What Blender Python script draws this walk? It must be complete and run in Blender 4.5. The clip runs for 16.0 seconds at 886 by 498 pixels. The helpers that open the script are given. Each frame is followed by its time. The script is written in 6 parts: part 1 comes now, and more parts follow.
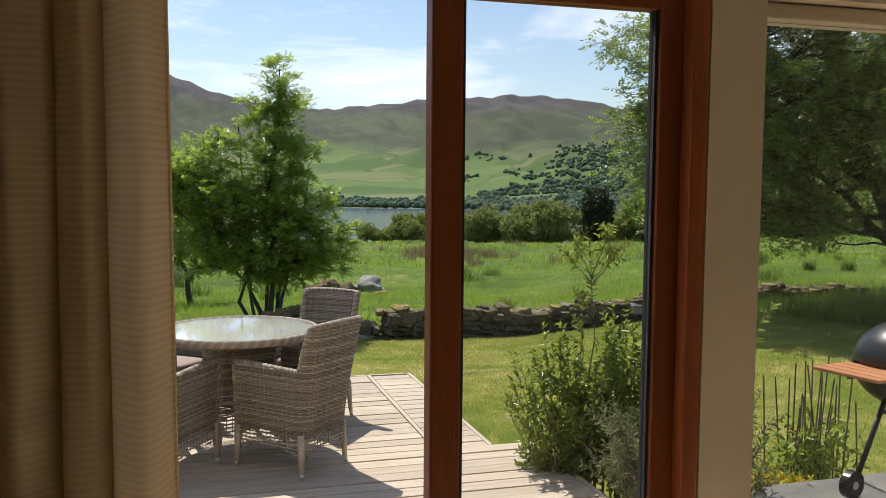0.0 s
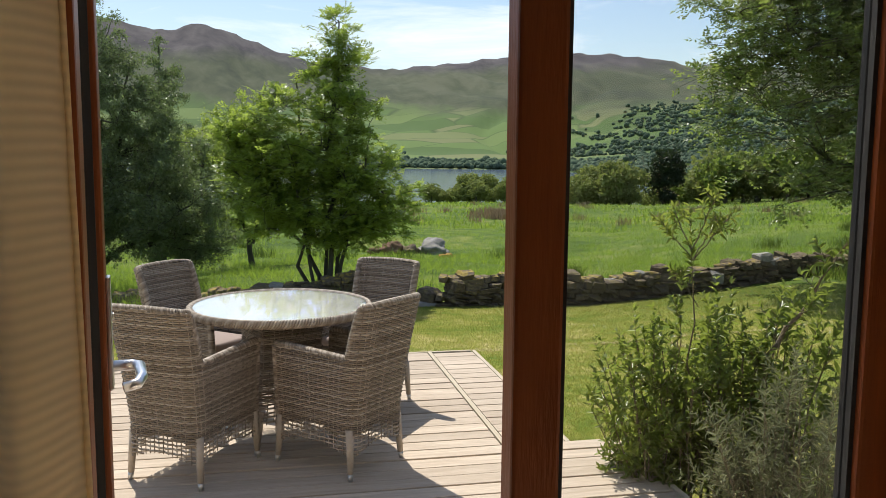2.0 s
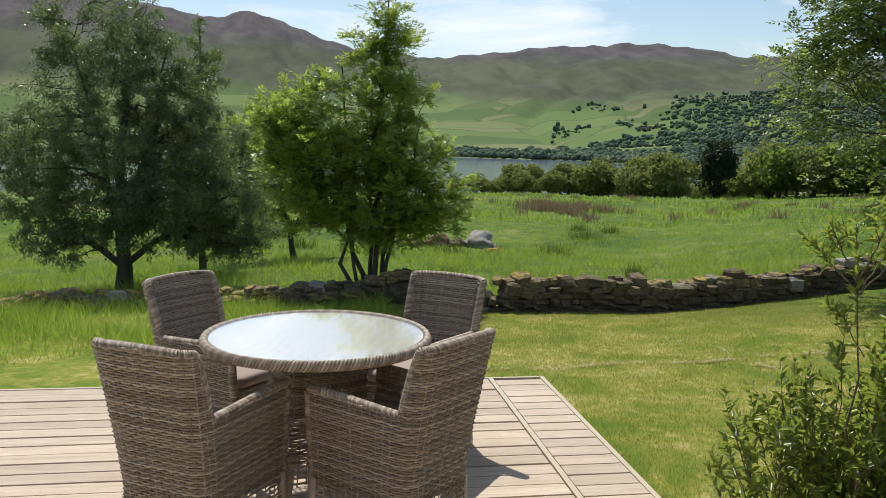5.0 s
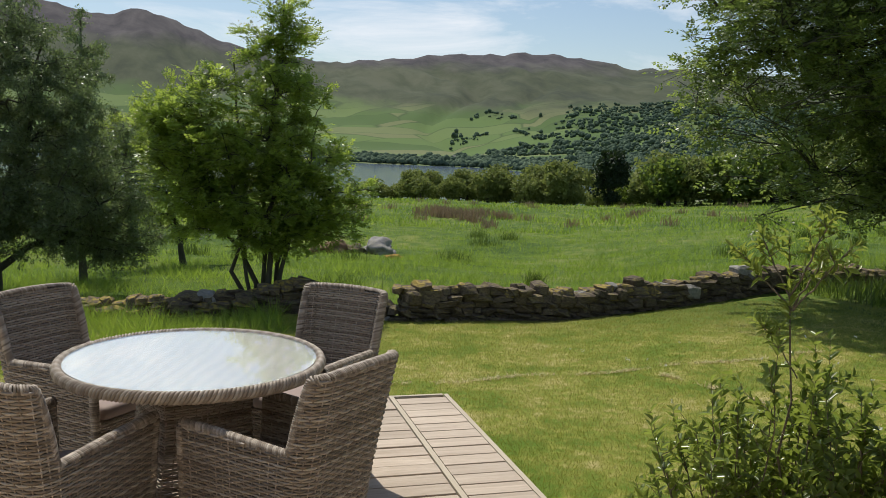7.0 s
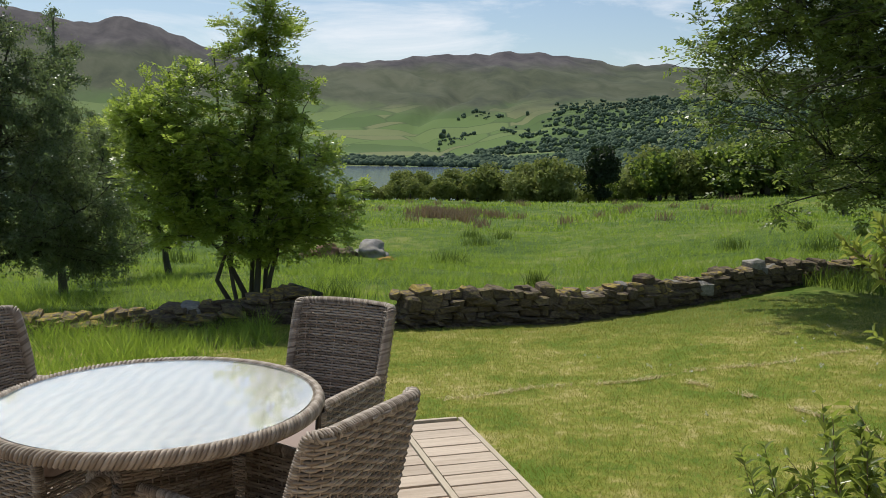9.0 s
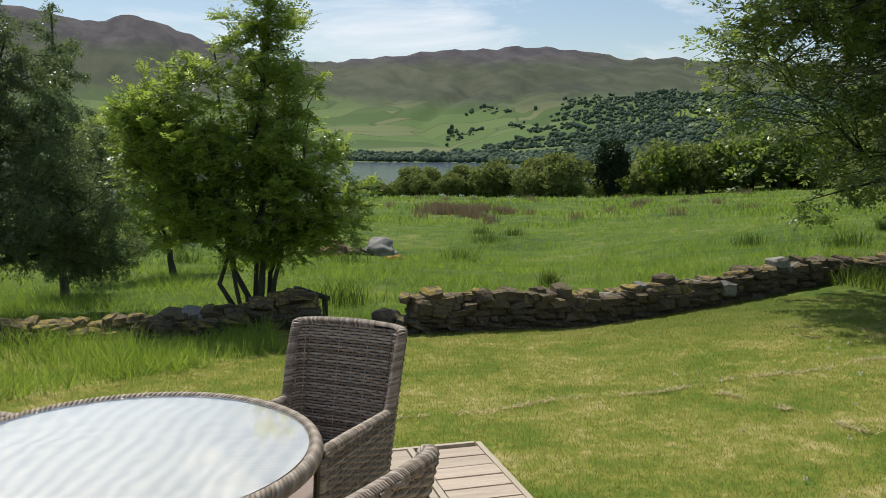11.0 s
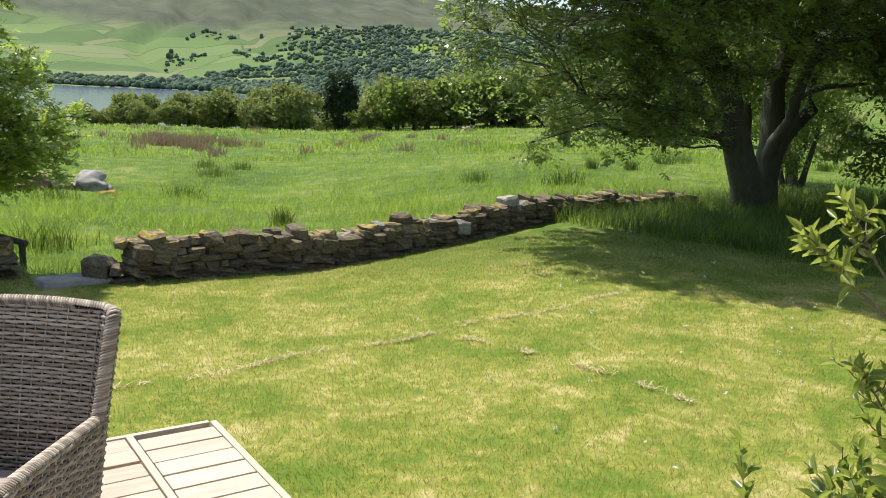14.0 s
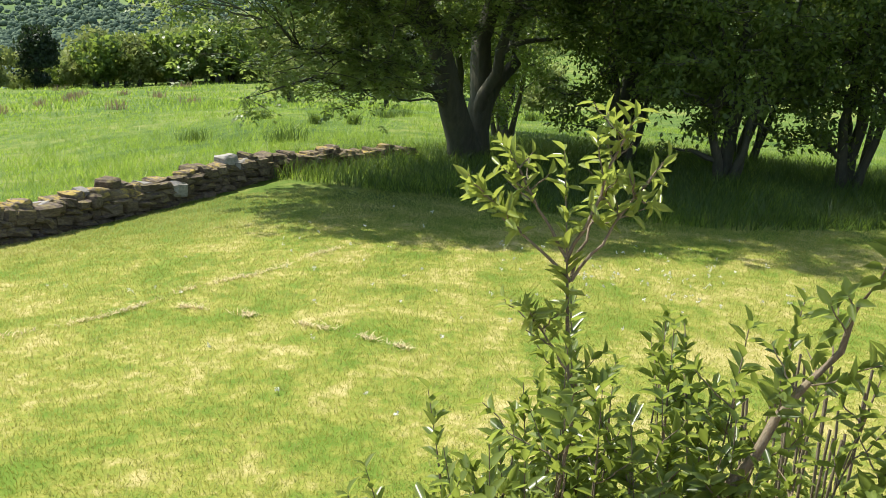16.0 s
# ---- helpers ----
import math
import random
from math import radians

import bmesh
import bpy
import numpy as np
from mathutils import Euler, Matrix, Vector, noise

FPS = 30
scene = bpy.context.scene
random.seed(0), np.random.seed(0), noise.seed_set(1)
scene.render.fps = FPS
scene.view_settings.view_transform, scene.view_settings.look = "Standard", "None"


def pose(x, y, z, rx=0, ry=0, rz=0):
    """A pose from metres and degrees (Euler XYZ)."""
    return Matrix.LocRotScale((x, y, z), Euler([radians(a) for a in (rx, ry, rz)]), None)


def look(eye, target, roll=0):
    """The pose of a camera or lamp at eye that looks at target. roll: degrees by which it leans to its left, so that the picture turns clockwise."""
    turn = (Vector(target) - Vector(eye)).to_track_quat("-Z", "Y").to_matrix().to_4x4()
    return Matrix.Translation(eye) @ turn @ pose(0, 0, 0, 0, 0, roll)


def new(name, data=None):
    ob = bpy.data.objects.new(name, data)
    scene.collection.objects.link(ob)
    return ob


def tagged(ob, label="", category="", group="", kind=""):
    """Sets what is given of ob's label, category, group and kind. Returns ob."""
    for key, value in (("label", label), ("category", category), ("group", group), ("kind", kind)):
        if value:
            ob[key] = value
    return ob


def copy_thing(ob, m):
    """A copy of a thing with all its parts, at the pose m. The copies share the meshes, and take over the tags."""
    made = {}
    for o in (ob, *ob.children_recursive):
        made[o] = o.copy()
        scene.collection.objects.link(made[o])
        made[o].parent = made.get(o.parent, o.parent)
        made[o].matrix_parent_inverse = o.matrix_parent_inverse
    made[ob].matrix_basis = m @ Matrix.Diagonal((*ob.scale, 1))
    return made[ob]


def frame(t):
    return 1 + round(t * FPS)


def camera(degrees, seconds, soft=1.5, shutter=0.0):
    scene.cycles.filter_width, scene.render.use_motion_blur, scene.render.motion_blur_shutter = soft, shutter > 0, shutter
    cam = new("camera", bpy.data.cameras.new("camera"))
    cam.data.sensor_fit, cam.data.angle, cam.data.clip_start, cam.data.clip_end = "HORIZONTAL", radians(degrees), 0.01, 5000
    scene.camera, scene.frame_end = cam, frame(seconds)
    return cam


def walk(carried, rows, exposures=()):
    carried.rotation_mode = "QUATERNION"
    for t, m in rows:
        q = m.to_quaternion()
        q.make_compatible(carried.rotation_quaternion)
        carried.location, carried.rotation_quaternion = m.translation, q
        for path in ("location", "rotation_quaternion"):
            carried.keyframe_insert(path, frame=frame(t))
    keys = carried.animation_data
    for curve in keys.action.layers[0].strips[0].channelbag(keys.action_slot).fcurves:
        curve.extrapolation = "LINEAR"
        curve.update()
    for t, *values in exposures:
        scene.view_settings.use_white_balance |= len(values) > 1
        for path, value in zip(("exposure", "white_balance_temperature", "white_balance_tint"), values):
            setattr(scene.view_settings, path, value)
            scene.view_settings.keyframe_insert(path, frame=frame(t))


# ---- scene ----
import itertools

cam = camera(54.2, 16.0, soft=0.8)
# seconds, eye x y z, heading, pitch, lean
PATH = [
    (0, 0.344, 0.360, 1.645, -16.26, -4.24, 0.48),
    (0.5, 0.453, 0.460, 1.650, -14.45, -4.45, 1.09),
    (1, 0.495, 0.619, 1.638, -14.49, -4.96, 0.78),
    (1.5, 0.485, 0.877, 1.646, -14.89, -5.53, 0.17),
    (2, 0.511, 1.066, 1.621, -11.99, -6.86, 0.51),
    (2.5, 0.559, 1.209, 1.639, -6.72, -7.88, 0.99),
    (3, 0.548, 1.414, 1.627, -6.71, -8.09, 0.60),
    (3.5, 0.505, 1.615, 1.651, -9.71, -7.68, 0.36),
    (4, 0.523, 1.791, 1.642, -8.84, -7.26, 0.96),
    (6.5, 0.611, 2.343, 1.622, -12.45, -8.12, 2.59),
    (7, 0.631, 2.455, 1.599, -15.91, -7.04, 2.15),
    (7.5, 0.631, 2.661, 1.546, -19.71, -6.82, 1.07),
    (8, 0.666, 2.823, 1.529, -19.69, -7.00, 0.98),
    (8.5, 0.718, 2.980, 1.529, -17.40, -7.06, 1.69),
    (9, 0.713, 3.141, 1.526, -16.55, -6.99, 0.74),
    (11.5, 0.833, 3.690, 1.534, -15.96, -7.37, 0.26),
    (12, 0.859, 3.816, 1.524, -19.12, -7.29, 1.73),
    (12.5, 0.930, 3.936, 1.526, -18.88, -7.56, 2.68),
    (13, 0.941, 4.021, 1.524, -22.09, -9.38, 2.86),
    (13.5, 0.921, 4.107, 1.528, -28.76, -10.70, 2.72),
    (14, 0.959, 4.127, 1.524, -34.13, -11.22, 2.83),
    (14.5, 1.009, 4.124, 1.522, -39.08, -11.66, 2.82),
    (15, 1.047, 4.125, 1.519, -44.02, -11.90, 3.08),
    (15.5, 1.072, 4.122, 1.520, -48.44, -12.41, 3.16),
    (16, 1.100, 4.106, 1.518, -52.12, -13.20, 3.11),
]


def eye_pose(x, y, z, yaw, pitch, roll):
    a, b = radians(yaw), radians(pitch)
    ahead = Vector((-math.sin(a) * math.cos(b), math.cos(a) * math.cos(b), math.sin(b)))
    return look((x, y, z), Vector((x, y, z)) + 2 * ahead, roll)


EXPOSURES = [(0, 0.33), (2.5, 0.32), (4, 0.32), (6.5, -0.06), (12.5, 0.02), (13.3, 0.3), (14.2, 0.92), (15, 1.05), (16, 1.1)]
walk(cam, [(r[0], eye_pose(*r[1:])) for r in PATH], EXPOSURES)

# ---- light ----
SUN_EL, SUN_AZ = 58.0, -13.0  # degrees; azimuth from +y towards +x
world = bpy.data.worlds.new("sky")
scene.world = world
world.use_nodes = True
wt = world.node_tree
wt.nodes.clear()


def wn(kind, **kw):
    n = wt.nodes.new(kind)
    for k, val in kw.items():
        n.inputs[k].default_value = val
    return n


sky = wt.nodes.new("ShaderNodeTexSky")
sky.sky_type = "NISHITA"
sky.sun_disc = False
sky.sun_elevation = radians(SUN_EL)
sky.sun_rotation = radians(SUN_AZ)
sky.air_density, sky.dust_density, sky.ozone_density = 1.0, 0.6, 1.5
tc = wt.nodes.new("ShaderNodeTexCoord")
mp = wt.nodes.new("ShaderNodeMapping")
mp.inputs["Scale"].default_value = (1.6, 1.2, 6.0)
mp.inputs["Rotation"].default_value = (0.0, radians(12), radians(20))
wt.links.new(tc.outputs["Generated"], mp.inputs["Vector"])
cn = wn("ShaderNodeTexNoise", Scale=2.4, Detail=9.0, Roughness=0.62, Distortion=0.6)
wt.links.new(mp.outputs["Vector"], cn.inputs["Vector"])
cr = wt.nodes.new("ShaderNodeValToRGB")
cr.color_ramp.elements[0].position, cr.color_ramp.elements[1].position = 0.50, 0.78
wt.links.new(cn.outputs["Fac"], cr.inputs["Fac"])
cm = wt.nodes.new("ShaderNodeMix")
cm.data_type = "RGBA"
cm.inputs["B"].default_value = (9.0, 9.3, 9.8, 1)
wt.links.new(cr.outputs["Color"], cm.inputs["Factor"])
wt.links.new(sky.outputs["Color"], cm.inputs["A"])
bg = wn("ShaderNodeBackground", Strength=0.105)
wo = wt.nodes.new("ShaderNodeOutputWorld")
wt.links.new(cm.outputs["Result"], bg.inputs["Color"])
wt.links.new(bg.outputs["Background"], wo.inputs["Surface"])

sun_data = bpy.data.lights.new("sun", "SUN")
sun_data.energy, sun_data.angle, sun_data.color = 4.1, radians(0.53), (1.0, 0.95, 0.86)
sun = new("sun", sun_data)
se, sa = radians(SUN_EL), radians(SUN_AZ)
sun_dir = Vector((math.sin(sa) * math.cos(se), math.cos(sa) * math.cos(se), math.sin(se)))
sun.matrix_world = look(sun_dir * 50, (0, 0, 0))


# ---- materials ----
class Mat:
    """A small builder of node materials."""

    def __init__(self, name, rough=0.8, metal=0.0, spec=0.4):
        self.m = bpy.data.materials.new(name)
        self.m.use_nodes = True
        self.t = self.m.node_tree
        self.bsdf = self.t.nodes["Principled BSDF"]
        self.bsdf.inputs["Roughness"].default_value = rough
        self.bsdf.inputs["Metallic"].default_value = metal
        self.bsdf.inputs["Specular IOR Level"].default_value = spec
        self.out = self.t.nodes["Material Output"]

    def node(self, kind, **kw):
        n = self.t.nodes.new(kind)
        for k, val in kw.items():
            n.inputs[k].default_value = val
        return n

    def link(self, a, b):
        self.t.links.new(a, b)
        return self

    def coords(self, scale=(1, 1, 1), world_space=False, turn=(0, 0, 0)):
        m = self.node("ShaderNodeMapping", Scale=scale, Rotation=turn)
        if world_space:
            self.link(self.node("ShaderNodeNewGeometry").outputs["Position"], m.inputs["Vector"])
        else:
            self.link(self.node("ShaderNodeTexCoord").outputs["Object"], m.inputs["Vector"])
        return m.outputs["Vector"]

    def noise(self, vec, scale=5.0, detail=4.0, rough=0.55, distort=0.0):
        n = self.node("ShaderNodeTexNoise", Scale=scale, Detail=detail, Roughness=rough, Distortion=distort)
        self.link(vec, n.inputs["Vector"])
        return n.outputs["Fac"]

    def ramp(self, fac, *stops):
        r = self.node("ShaderNodeValToRGB")
        e = r.color_ramp.elements
        while len(e) < len(stops):
            e.new(0.5)
        for i, (pos, col) in enumerate(stops):
            e[i].position, e[i].color = pos, (*col, 1)
        self.link(fac, r.inputs["Fac"])
        return r.outputs["Color"]

    def mix(self, fac, a, b, blend="MIX"):
        n = self.node("ShaderNodeMix")
        n.data_type, n.blend_type = "RGBA", blend
        for sock, val in (("Factor", fac), ("A", a), ("B", b)):
            if isinstance(val, (tuple, float, int)):
                n.inputs[sock].default_value = (*val, 1) if isinstance(val, tuple) else val
            else:
                self.link(val, n.inputs[sock])
        return n.outputs["Result"]

    def math(self, op, a, b=0.0, clamp=False):
        n = self.node("ShaderNodeMath")
        n.operation, n.use_clamp = op, clamp
        for i, val in enumerate((a, b)):
            if isinstance(val, (float, int)):
                n.inputs[i].default_value = val
            else:
                self.link(val, n.inputs[i])
        return n.outputs[0]

    def color(self, c):
        if isinstance(c, tuple):
            self.bsdf.inputs["Base Color"].default_value = (*c, 1)
        else:
            self.link(c, self.bsdf.inputs["Base Color"])
        return self

    def bump(self, height, strength=0.3, dist=0.01):
        b = self.node("ShaderNodeBump", Strength=strength, Distance=dist)
        self.link(height, b.inputs["Height"])
        self.link(b.outputs["Normal"], self.bsdf.inputs["Normal"])
        return self

    def rough(self, sock):
        self.link(sock, self.bsdf.inputs["Roughness"])
        return self

    def island(self):
        return self.node("ShaderNodeNewGeometry").outputs["Random Per Island"]

    def rand(self):
        return self.node("ShaderNodeObjectInfo").outputs["Random"]

    def leafy(self, amount, tint):
        """Light that comes through thin leaves."""
        tr = self.node("ShaderNodeBsdfTranslucent")
        if isinstance(tint, tuple):
            tr.inputs["Color"].default_value = (*tint, 1)
        else:
            self.link(tint, tr.inputs["Color"])
        mx = self.node("ShaderNodeMixShader", Fac=amount)
        self.link(self.bsdf.outputs["BSDF"], mx.inputs[1])
        self.link(tr.outputs["BSDF"], mx.inputs[2])
        self.link(mx.outputs["Shader"], self.out.inputs["Surface"])
        return self


def leaf_material(name, dark, light, glow, amount=0.4, rough=0.45, patch=0.6, spread=0.0, low=0.15, top=0.95):
    m = Mat(name, rough, 0, 0.35)
    v = m.noise(m.coords((1, 1, 1), True), patch, 2)
    k = m.math("ADD", m.math("MULTIPLY", m.island(), 0.7 - spread), m.math("MULTIPLY", v, 0.5 + spread))
    k = m.math("ADD", k, m.math("MULTIPLY", m.math("SUBTRACT", m.rand(), 0.5), 0.4 if spread == 0 else 0.0))
    c = m.ramp(k, (low, dark), (top, light))
    m.color(c)
    g = m.mix(0.75, c, glow)
    return m.leafy(amount, g).m


def bark_material(name, a, b, scale=14):
    m = Mat(name, 0.9)
    v = m.coords((1, 1, 0.25))
    n1, n2 = m.noise(v, scale, 6, 0.65), m.noise(v, scale * 0.2, 3)
    m.color(m.mix(m.math("MULTIPLY", n2, 0.6), m.ramp(n1, (0.3, a), (0.7, b)), (0.10, 0.12, 0.06)))
    return m.bump(n1, 0.8, 0.02).m


def wood_material(name, a, b, along="x", rough=0.6, gap=30.0, weather=0.0, weather_col=(0.4, 0.38, 0.35)):
    m = Mat(name, rough, 0, 0.22)
    s = {"x": (0.8, 9, 9), "y": (9, 0.8, 9), "z": (9, 9, 0.8)}[along]
    mpn = m.node("ShaderNodeMapping", Scale=s)
    off = m.node("ShaderNodeCombineXYZ")
    r = m.rand()
    m.link(m.math("MULTIPLY", r, 37.0), off.inputs["X"])
    m.link(m.math("MULTIPLY", r, 91.0), off.inputs["Y"])
    m.link(off.outputs["Vector"], mpn.inputs["Location"])
    m.link(m.node("ShaderNodeTexCoord").outputs["Object"], mpn.inputs["Vector"])
    v = mpn.outputs["Vector"]
    g = m.noise(v, gap / 10, 7, 0.7, 0.8)
    fine = m.noise(v, gap, 3, 0.6)
    c = m.ramp(m.math("ADD", m.math("MULTIPLY", g, 0.75), m.math("MULTIPLY", fine, 0.25)), (0.3, a), (0.7, b))
    c = m.mix(m.math("MULTIPLY", r, 0.45), c, tuple(0.6 * x for x in a))
    if weather:
        w = m.noise(m.coords((1, 1, 1), True), 2.3, 5, 0.6)
        c = m.mix(m.math("MULTIPLY", w, weather), c, weather_col)
    m.color(c)
    return m.bump(fine, 0.25, 0.004).m


def plaster(name, col, rough=0.85):
    m = Mat(name, rough, 0, 0.25)
    v = m.coords((1, 1, 1), True)
    n1, n2 = m.noise(v, 3, 4), m.noise(v, 160, 3)
    m.color(m.mix(m.math("MULTIPLY", n1, 0.35), col, tuple(0.82 * x for x in col)))
    return m.bump(n2, 0.12, 0.002).m


DECK = wood_material("weathered_decking", (0.36, 0.275, 0.195), (0.74, 0.625, 0.49), "x", 0.8, 26, 0.35, (0.62, 0.54, 0.45))
EDGE = wood_material("pale_edge_timber", (0.47, 0.39, 0.28), (0.66, 0.57, 0.43), "y", 0.8, 26, 0.3, (0.5, 0.45, 0.38))
DOORWOOD = wood_material("stained_door_wood", (0.18, 0.043, 0.011), (0.31, 0.083, 0.021), "z", 0.42, 22)
DARKGASKET = Mat("rubber_gasket", 0.7).color((0.015, 0.015, 0.015)).m
CREAM = plaster("cream_paint", (0.54, 0.44, 0.315), 0.6)
WALLPAINT = plaster("room_paint", (0.86, 0.80, 0.69))
RENDER = plaster("outside_render", (0.62, 0.60, 0.55))
CHROME = Mat("brushed_handle_metal", 0.28, 1.0).color((0.72, 0.72, 0.74)).m
STEEL = Mat("steel_foot", 0.35, 1.0).color((0.62, 0.6, 0.56)).m
BLACK = Mat("black_enamel", 0.35).color((0.012, 0.012, 0.013)).m


def glass_material():
    m = Mat("window_glass", 0.0, 0, 0.5)
    m.color((1, 1, 1))
    m.bsdf.inputs["Transmission Weight"].default_value = 1.0
    m.bsdf.inputs["IOR"].default_value = 1.45
    return m.m


GLASS = glass_material()


def wicker_material():
    m = Mat("grey_brown_wicker", 0.55, 0, 0.35)
    k = m.math("ADD", m.math("MULTIPLY", m.island(), 0.65), m.math("MULTIPLY", m.noise(m.coords((1, 1, 1)), 45, 3), 0.35))
    m.color(m.ramp(k, (0.1, (0.18, 0.14, 0.10)), (0.5, (0.33, 0.27, 0.205)), (0.9, (0.54, 0.465, 0.375))))
    return m.bump(m.noise(m.coords((1, 1, 1)), 220, 2), 0.2, 0.001).m


WICKER = wicker_material()


def fabric(name, a, b, ribs=0.0, rough=0.9):
    m = Mat(name, rough, 0, 0.2)
    v = m.coords((1, 1, 1))
    n = m.noise(v, 400, 2)
    big = m.noise(v, 2.5, 3)
    c = m.mix(big, a, b)
    if ribs:
        w = m.node("ShaderNodeTexWave", Scale=ribs, Distortion=0.3, Detail=1.0)
        w.bands_direction = "Z"
        m.link(m.coords((1, 1, 1)), w.inputs["Vector"])
        c = m.mix(m.math("MULTIPLY", w.outputs["Fac"], 0.24), c, tuple(0.5 * x for x in a))
        m.color(c).bump(w.outputs["Fac"], 0.35, 0.003)
        m.leafy(0.5, c)
        return m.m
    return m.color(c).bump(n, 0.3, 0.001).m


CURTAIN = fabric("ribbed_cream_curtain", (0.88, 0.71, 0.45), (0.80, 0.64, 0.40), 22.0)
CUSHION = fabric("taupe_cushion", (0.34, 0.27, 0.24), (0.40, 0.32, 0.285))


def stone_material(name, a, b, moss=0.4, mosscol=(0.20, 0.19, 0.05)):
    m = Mat(name, 0.92, 0, 0.25)
    off = m.node("ShaderNodeMapping")
    cmb = m.node("ShaderNodeCombineXYZ")
    r = m.rand()
    m.link(m.math("MULTIPLY", r, 50.0), cmb.inputs["X"])
    m.link(cmb.outputs["Vector"], off.inputs["Location"])
    m.link(m.node("ShaderNodeTexCoord").outputs["Object"], off.inputs["Vector"])
    v = off.outputs["Vector"]
    n1, n2, n3 = m.noise(v, 6, 5, 0.6), m.noise(v, 45, 4, 0.65), m.noise(v, 3.0, 4, 0.6)
    c = m.ramp(n1, (0.3, a), (0.72, b))
    c = m.mix(m.math("MULTIPLY", r, 0.45), c, tuple(0.45 * x for x in a))
    up = m.node("ShaderNodeSeparateXYZ")
    m.link(m.node("ShaderNodeNewGeometry").outputs["Normal"], up.inputs["Vector"])
    lich = m.math("MULTIPLY", m.ramp(n3, (0.46, (0, 0, 0)), (0.6, (1, 1, 1))), m.math("MULTIPLY", m.math("ADD", up.outputs["Z"], 0.35, True), moss), True)
    c = m.mix(lich, c, mosscol)
    m.color(c)
    return m.bump(m.math("ADD", n2, m.math("MULTIPLY", n1, 2.0)), 0.7, 0.012).m


STONE = stone_material("wall_stone", (0.08, 0.062, 0.045), (0.24, 0.19, 0.14), 0.45, (0.26, 0.22, 0.06))
MOSSY = stone_material("mossy_stone", (0.13, 0.10, 0.07), (0.28, 0.23, 0.16), 1.2, (0.36, 0.27, 0.07))
PALESTONE = stone_material("pale_stone", (0.23, 0.215, 0.20), (0.48, 0.455, 0.42), 0.25)
REDSTONE = stone_material("red_brown_stone", (0.16, 0.09, 0.06), (0.26, 0.15, 0.10), 0.4)
SLATE = stone_material("paving_slate", (0.16, 0.155, 0.15), (0.27, 0.26, 0.25), 0.15)


def ground_material():
    """Lawn near the house, rough pasture beyond the wall, fields and moor on the hills."""
    m = Mat("grassland", 0.95, 0, 0.15)
    v = m.coords((1, 1, 1), True)
    sep = m.node("ShaderNodeSeparateXYZ")
    m.link(v, sep.inputs["Vector"])
    x, y, z = sep.outputs
    dist = m.math("SQRT", m.math("ADD", m.math("MULTIPLY", x, x), m.math("MULTIPLY", y, y)))
    # lawn: green with dry straw patches
    n1, n2, n3 = m.noise(v, 1.5, 6, 0.66, 0.3), m.noise(v, 9, 5, 0.75), m.noise(v, 90, 3, 0.7)
    lawn = m.ramp(m.math("ADD", m.math("MULTIPLY", n1, 0.55), m.math("MULTIPLY", n2, 0.45)), (0.42, (0.12, 0.20, 0.024)), (0.52, (0.28, 0.29, 0.055)), (0.62, (0.54, 0.45, 0.20)))
    lawn = m.mix(m.math("MULTIPLY", n3, 0.4), lawn, (0.11, 0.13, 0.02))
    # pasture
    p1, p2 = m.noise(v, 0.16, 5, 0.6, 0.3), m.noise(v, 1.7, 5, 0.65)
    past = m.ramp(m.math("ADD", m.math("MULTIPLY", p1, 0.5), m.math("MULTIPLY", p2, 0.5)), (0.38, (0.045, 0.085, 0.013)), (0.5, (0.09, 0.145, 0.022)), (0.62, (0.20, 0.22, 0.055)))
    k1 = m.ramp(m.math("MULTIPLY", dist, 0.01), (0.125, (0, 0, 0)), (0.15, (1, 1, 1)))
    c = m.mix(k1, lawn, past)
    # hills: fields low down, olive and brown moor above, dark heather near the tops
    flat = m.coords((1.0, 0.45, 0.0), True)
    h1, h2, h3 = m.noise(flat, 0.004, 6, 0.62), m.noise(flat, 0.012, 8, 0.66, 0.4), m.noise(flat, 0.0022, 5, 0.6)
    plan = m.coords((0.55, 1.25, 0.0), True, (0, 0, radians(14)))
    vor = m.node("ShaderNodeTexVoronoi", Scale=0.0078, Randomness=0.8)
    m.link(plan, vor.inputs["Vector"])
    vsep = m.node("ShaderNodeSeparateColor")
    m.link(vor.outputs["Color"], vsep.inputs["Color"])
    field = m.ramp(vsep.outputs[0], (0.1, (0.075, 0.13, 0.04)), (0.4, (0.11, 0.18, 0.052)), (0.65, (0.16, 0.215, 0.075)), (0.9, (0.18, 0.195, 0.09)))
    edge = m.node("ShaderNodeTexVoronoi", Scale=0.0078, Randomness=0.8)
    edge.feature = "DISTANCE_TO_EDGE"
    m.link(plan, edge.inputs["Vector"])
    field = m.mix(m.ramp(edge.outputs["Distance"], (0.0, (1, 1, 1)), (0.022, (0, 0, 0))), field, (0.055, 0.09, 0.035))
    field = m.mix(m.math("MULTIPLY", h2, 0.5), field, (0.10, 0.135, 0.05))
    hs = m.math("ADD", m.math("MULTIPLY", z, 0.0026), m.math("MULTIPLY", m.math("SUBTRACT", h1, 0.5), 0.45))
    moor = m.ramp(m.math("ADD", m.math("MULTIPLY", h2, 0.55), m.math("MULTIPLY", h3, 0.5)), (0.40, (0.046, 0.056, 0.037)), (0.51, (0.070, 0.083, 0.048)), (0.62, (0.10, 0.108, 0.068)))
    rock = m.ramp(h2, (0.35, (0.05, 0.046, 0.052)), (0.65, (0.11, 0.10, 0.10)))
    hill = m.mix(m.ramp(hs, (0.22, (0, 0, 0)), (0.36, (1, 1, 1))), field, moor)
